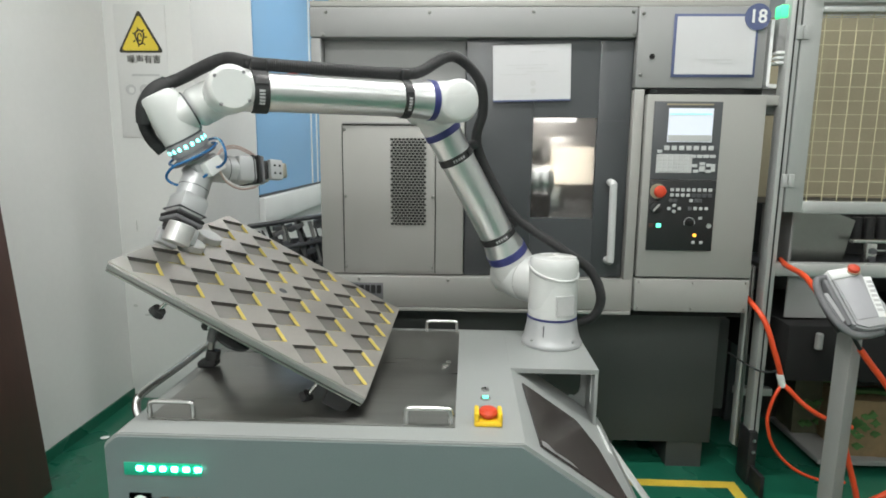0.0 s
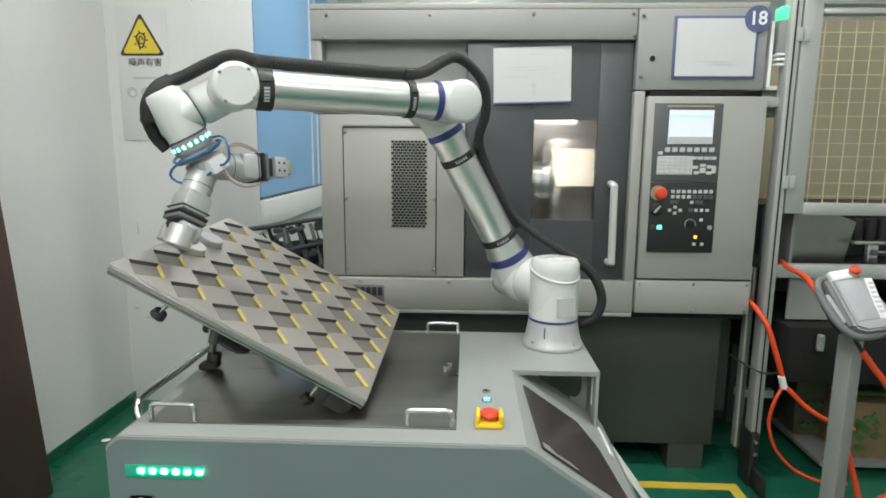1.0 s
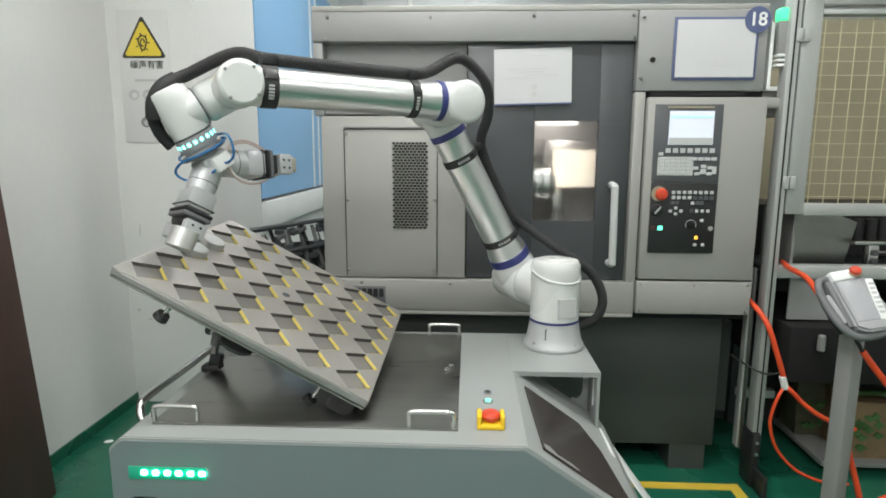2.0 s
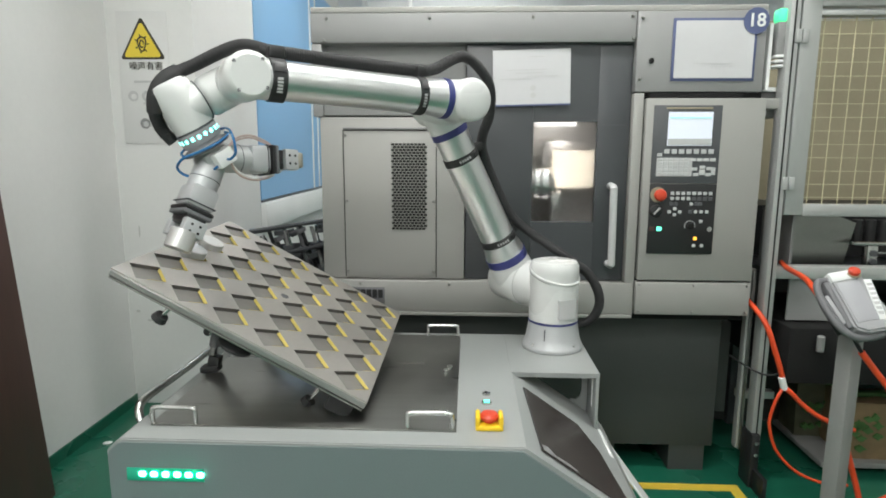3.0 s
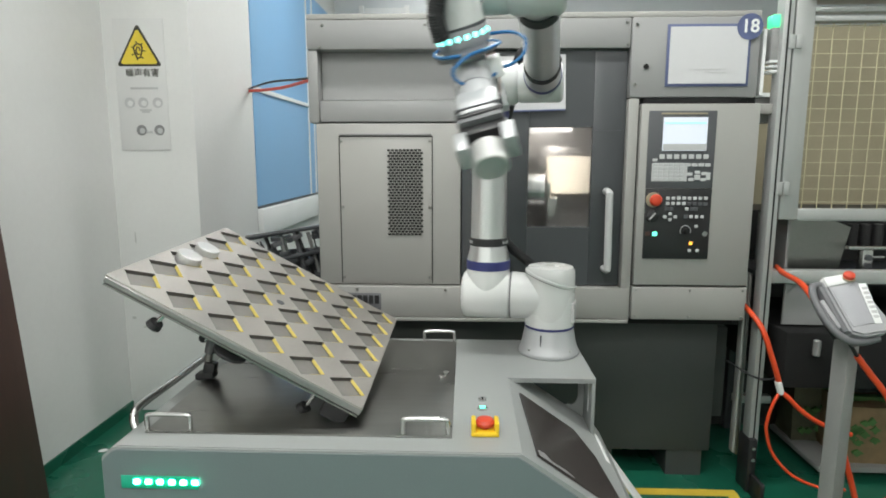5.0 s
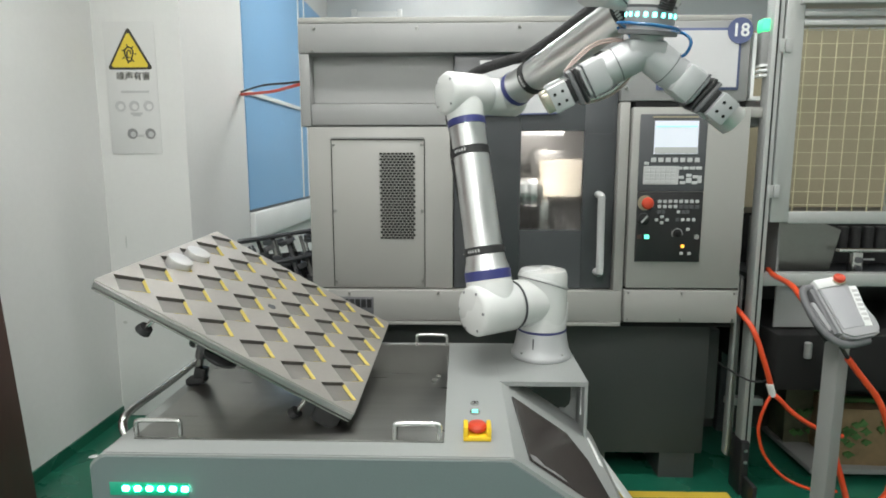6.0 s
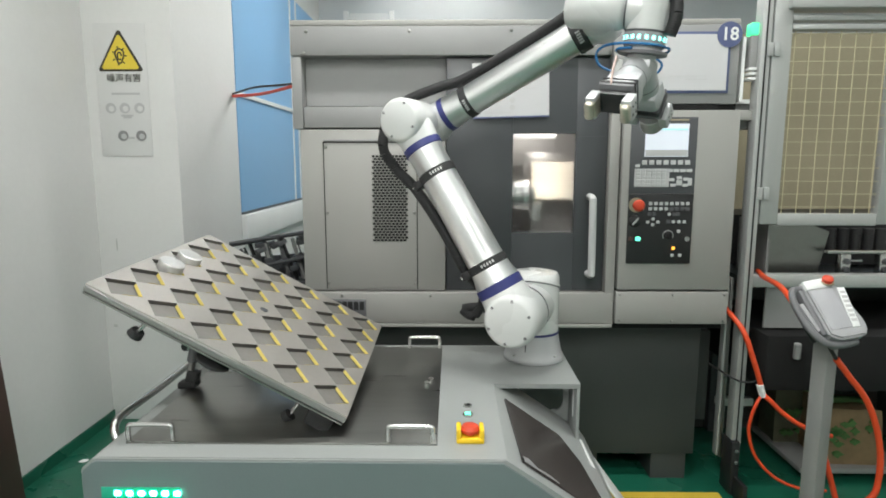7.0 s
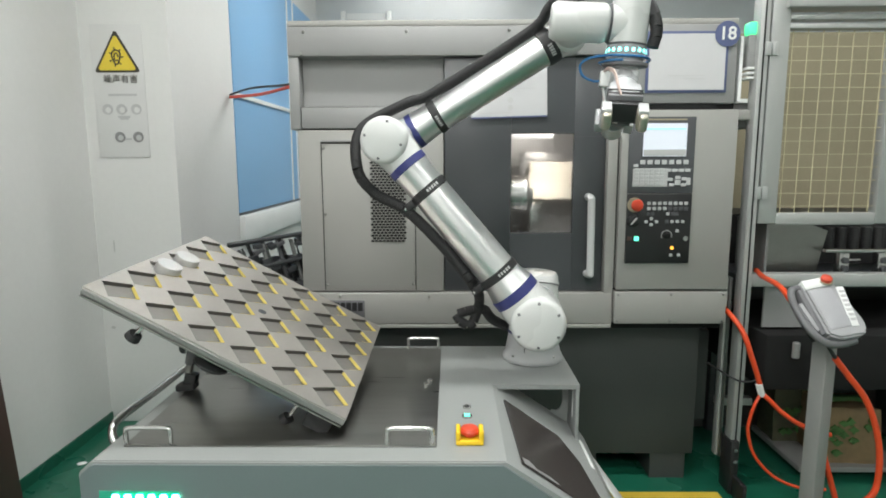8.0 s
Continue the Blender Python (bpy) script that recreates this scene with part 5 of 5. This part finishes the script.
def gripper(t):
    """Twin gripper: hub, two angled arms, plates and jaws; z leaves the flange, x points to the loaded side."""
    bm = bmesh.new()
    revolve(bm, [(0.046, 0.090), (0.046, 0.100), (0.056, 0.101), (0.056, 0.108), (0.036, 0.109), (0.034, 0.125)], None, 40)
    box(bm, -0.040, 0.040, -0.036, 0.036, 0.118, 0.158, bev=0.008)
    g = part("gripper", bm, M_SILVER, t, "grey twin gripper hub with angled arms")
    bm = bmesh.new()
    revolve(bm, [(0.058, 0.0995), (0.0615, 0.101), (0.0615, 0.1085), (0.058, 0.110)], None, 40)
    part("flange_ring", bm, M_PEND2, g)
    part("valve_box", B(-0.026, 0.026, -0.062, -0.034, 0.124, 0.164, bev=0.003), M_WHITE, g)
    for side in (-1, 1):
        m = Matrix.Translation((0, 0, HUB)) @ pose(0, 0, 0, 0, side * GANG, 0)
        bm = bmesh.new()
        revolve(bm, [(0.034, 0.0), (0.038, 0.025), (0.0385, 0.075), (0.037, 0.10)], m, 40)
        body = part("gripper_arm", bm, M_SILVER, g, "grey cylindrical gripper arm")
        part("arm_block", B(-0.038, 0.038, -0.042, 0.042, 0.088, GP - 0.0200, bev=0.014, m=m), M_SILVER, body)
        part("arm_seam", revolve(bmesh.new(), [(0.0382, 0.0640), (0.0390, 0.0645), (0.0390, 0.0660), (0.0382, 0.0665)], m, 36), M_PANEL, body)
        part("plate", B(-0.039, 0.039, -0.043, 0.043, GP - 0.009, GP + 0.002, bev=0.003, m=m), M_PEND2, body)
        part("gasket", B(-0.0405, 0.0405, -0.0445, 0.0445, GP - 0.020, GP - 0.0095, bev=0.005, m=m), M_BLACK, body)
        part("gasket_line", B(-0.0395, 0.0395, -0.0435, 0.0435, GP - 0.034, GP - 0.030, bev=0.002, m=m), M_PANEL, body)
        part("slide", B(-0.026, 0.026, -0.042, 0.042, GP + 0.002, GP + 0.022, bev=0.002, m=m), M_BLACK, body)
        for sy in (-1, 1):
            y0 = 0.044
            jaw = part("jaw", B(-0.029, 0.029, sy * y0 - 0.0125, sy * y0 + 0.0125, GP + 0.013, GP + 0.056, bev=0.004, m=m), M_SILVER, body)
            if side < 0:
                part("pad", B(-0.020, 0.020, sy * (y0 - 0.011) - 0.003 if sy > 0 else sy * (y0 - 0.011) - 0.0005, sy * (y0 - 0.011) + 0.0005 if sy > 0 else sy * (y0 - 0.011) + 0.003, GP + 0.024, GP + 0.059, bev=0.001, m=m), M_BRASS, jaw)
                part("finger", B(-0.022, 0.022, sy * y0 - 0.010, sy * y0 + 0.012, GP + 0.050, GP + 0.074, bev=0.007, seg=3, m=m), M_BRASS, jaw, "worn grey-gold gripping finger")
            for x in (-0.011, 0.011):
                for zz in (GP + 0.026, GP + 0.044):
                    bm = bmesh.new()
                    rod(bm, (x, sy * (y0 + 0.0130), zz), (x, sy * (y0 + 0.0120), zz), 0.0036, seg=10)
                    bm.transform(m)
                    part("screw_hole", bm, M_GAP, jaw)
    bm = bmesh.new()
    sweep(bm, spline([(0.064, 0.010, 0.098), (0.045, 0.048, 0.094), (0.0, 0.064, 0.090), (-0.048, 0.044, 0.088), (-0.066, 0.0, 0.088), (-0.052, -0.050, 0.088), (-0.030, -0.095, 0.094), (-0.012, -0.118, 0.112), (-0.004, -0.108, 0.138), (0.0, -0.080, 0.150), (0.0, -0.060, 0.150)], 8), 0.0034, 10)
    part("air_tube", bm, M_BLUEH, g, "looped blue air tube")
    bm = bmesh.new()
    sweep(bm, spline([(-0.062, -0.010, 0.098), (-0.048, -0.046, 0.100), (0.0, -0.068, 0.102), (0.050, -0.050, 0.100), (0.076, -0.006, 0.100), (0.086, 0.030, 0.118), (0.078, 0.020, 0.146), (0.050, -0.020, 0.158), (0.020, -0.050, 0.154)], 8), 0.0034, 10)
    part("air_tube", bm, M_BLUEH, g, "looped blue air tube")
    for dz in (0.0, 0.006):
        bm = bmesh.new()
        m = Matrix.Translation((0, 0, HUB)) @ pose(0, 0, 0, 0, -GANG, 0)
        pts = [(0.0, -0.055, 0.010), (0.036 + dz, -0.045, 0.04), (0.052 + dz, -0.03, 0.09), (0.046 + dz, -0.02, 0.14), (0.040, -0.012, GP)]
        sweep(bm, spline([m @ Vector(p) for p in pts], 6), 0.0028, 8)
        part("lead", bm, M_COPPER if dz else M_WHITE, g)
        bm = bmesh.new()
        pts = [(-0.02, -0.055, 0.010), (-0.042 - dz, -0.045, 0.04), (-0.056 - dz, -0.03, 0.09), (-0.046 - dz, -0.02, 0.14), (-0.040, -0.012, GP)]
        sweep(bm, spline([m @ Vector(p) for p in pts], 6), 0.0025, 8)
        part("lead", bm, M_COPPER, g)
    return g


ARM, LINKS = robot()

# workpieces
def workpiece(label, at, r, h):
    w = thing("workpiece", label, "workpiece", at=at, group="turned steel workpieces")
    bm = bmesh.new()
    revolve(bm, [(r - 0.002, -h / 2), (r, -h / 2 + 0.002), (r, h / 2 - 0.002), (r - 0.002, h / 2), (r * 0.7, h / 2 + 0.0005)], None, 40)
    part("blank", bm, M_TURNED, w, "turned steel cylinder")
    return w


workpiece("turned steel disc lying in a tray pocket", TR @ pose(-0.272, -0.043, 0.004), 0.034, 0.030)
workpiece("turned steel disc lying in a further tray pocket", TR @ pose(-0.270, 0.068, 0.004), 0.034, 0.030)
CARRIED = workpiece("larger turned steel blank gripped by the robot", Matrix(), 0.033, 0.050)

# black cable conduit in short rigid lengths
NPC, PLEN = 96, 0.0225
CONDUIT = thing("cable_conduit", "black corrugated conduit strapped along the robot arm", "conduit", at=pose(BX, BY, CZ + 0.003))
bmc = bmesh.new()
ridge = []
for i in range(5):
    h = (i - 2) * PLEN / 4.2
    ridge += [(0.0150, h - PLEN * 0.10), (0.0163, h - PLEN * 0.05), (0.0163, h + PLEN * 0.05), (0.0150, h + PLEN * 0.10)]
revolve(bmc, ridge, None, 14)
CMESH = mesh_of("conduit_length", bmc, M_RUBBER)
PIECES = []
for i in range(NPC):
    o = new("conduit_length", CMESH)
    o.parent = CONDUIT
    PIECES.append(o)


def conduit_at(t):
    """Poses of the conduit's lengths at t, spaced evenly along a curve through its clips."""
    k = arm_at(t)
    a, r, u, v, b, c = k["a"], k["r"], k["u"], k["v"], k["b"], k["c"]
    wu, wv, wb = a.cross(u), a.cross(v), a.cross(b)
    turn = math.degrees(math.atan2(a.y, a.x)) % 360
    q = min(1.0, max(0.0, (turn - 118) / (265 - 118)))
    late = min(1.0, max(0.0, (turn - 160) / 75))
    d = c.cross(b)
    # slack round the base: radius, bearing and height, from the turned-out to the turned-in pose
    slack = [((0.150, 48, 0.030), (0.125, 160, 0.110)), ((0.185, 32, 0.062), (0.165, 178, 0.160)), ((0.197, 27, 0.134), (0.246, 181, 0.143)), ((0.163, 33, 0.221), (0.205, 183, 0.112)), ((0.102, 62, 0.287), (0.176, 183, 0.190))]
    def ring(p0, p1):
        rr, az, h = (x + (y - x) * q for x, y in zip(p0, p1))
        return Vector((rr * math.cos(radians(az)), rr * math.sin(radians(az)), h))
    def near_e(p0, p1):
        x, y, h = (m + (n - m) * late for m, n in zip(p0, p1))
        return k["e"] + x * a + y * u + h * wu
    pts = [Vector((0.050, 0.085, 0.02))] + [ring(*p) for p in slack]
    pts += [k["s"] + 0.196 * u + 0.082 * wu - 0.020 * a, k["s"] + 0.33 * u + 0.074 * wu, k["e"] - 0.188 * u + 0.088 * wu,
            near_e((-0.035, -0.102, 0.143), (-0.046, -0.085, 0.135)), near_e((-0.065, -0.006, 0.162), (-0.030, 0.000, 0.125)), near_e((-0.079, 0.095, 0.110), (-0.090, 0.090, 0.050)),
            k["e2"] + 0.085 * v + 0.082 * wv + 0.03 * a, k["e2"] + 0.145 * v + 0.070 * wv + 0.01 * a, k["e2"] + 0.25 * v + 0.066 * wv, k["w"] - 0.16 * v + 0.066 * wv,
            k["w"] - 0.064 * v + 0.069 * wv + 0.014 * a, k["w"] + 0.084 * wv + 0.09 * a]
    pts += [k["c6"] + x * b + y * d + h * c for x, y, h in ((-0.080, 0.0, -0.080), (-0.015, -0.010, -0.078), (0.050, 0.0, -0.040), (0.067, 0.025, 0.012), (0.061, 0.030, 0.060))]
    line = spline(pts, 14)
    run = [0.0]
    for p, q in zip(line, line[1:]):
        run.append(run[-1] + (q - p).length)
    out = []
    for i in range(NPC):
        d = run[-1] * (i + 0.5) / NPC
        j = max(n for n in range(len(run) - 1) if run[n] <= d)
        f = (d - run[j]) / max(1e-9, run[j + 1] - run[j])
        way = (line[min(j + 2, len(line) - 1)] - line[max(j - 1, 0)]).normalized()
        flat = (a - a.dot(way) * way).normalized()
        out.append(frame_of(flat, way.cross(flat), line[j].lerp(line[j + 1], f)))
    return out


def motions():
    times = [i / 10 for i in range(81)]
    poses = [arm_at(t) for t in times]
    for name, ob in LINKS.items():
        walk(ob, [(t, k[name]) for t, k in zip(times, poses)])
    hold = Matrix.Translation((0, 0, HUB)) @ pose(0, 0, 0, 0, GANG, 0) @ pose(0, 0, GP + 0.066)
    root = Matrix.Translation((BX, BY, CZ + 0.003))
    rest = root @ arm_at(3.2)["gripper"] @ hold
    walk(CARRIED, [(t, rest if t <= 3.2 else root @ k["gripper"] @ hold) for t, k in zip(times, poses)])
    lines = [conduit_at(t) for t in times]
    for i, ob in enumerate(PIECES):
        walk(ob, [(t, l[i]) for t, l in zip(times, lines)])


motions()
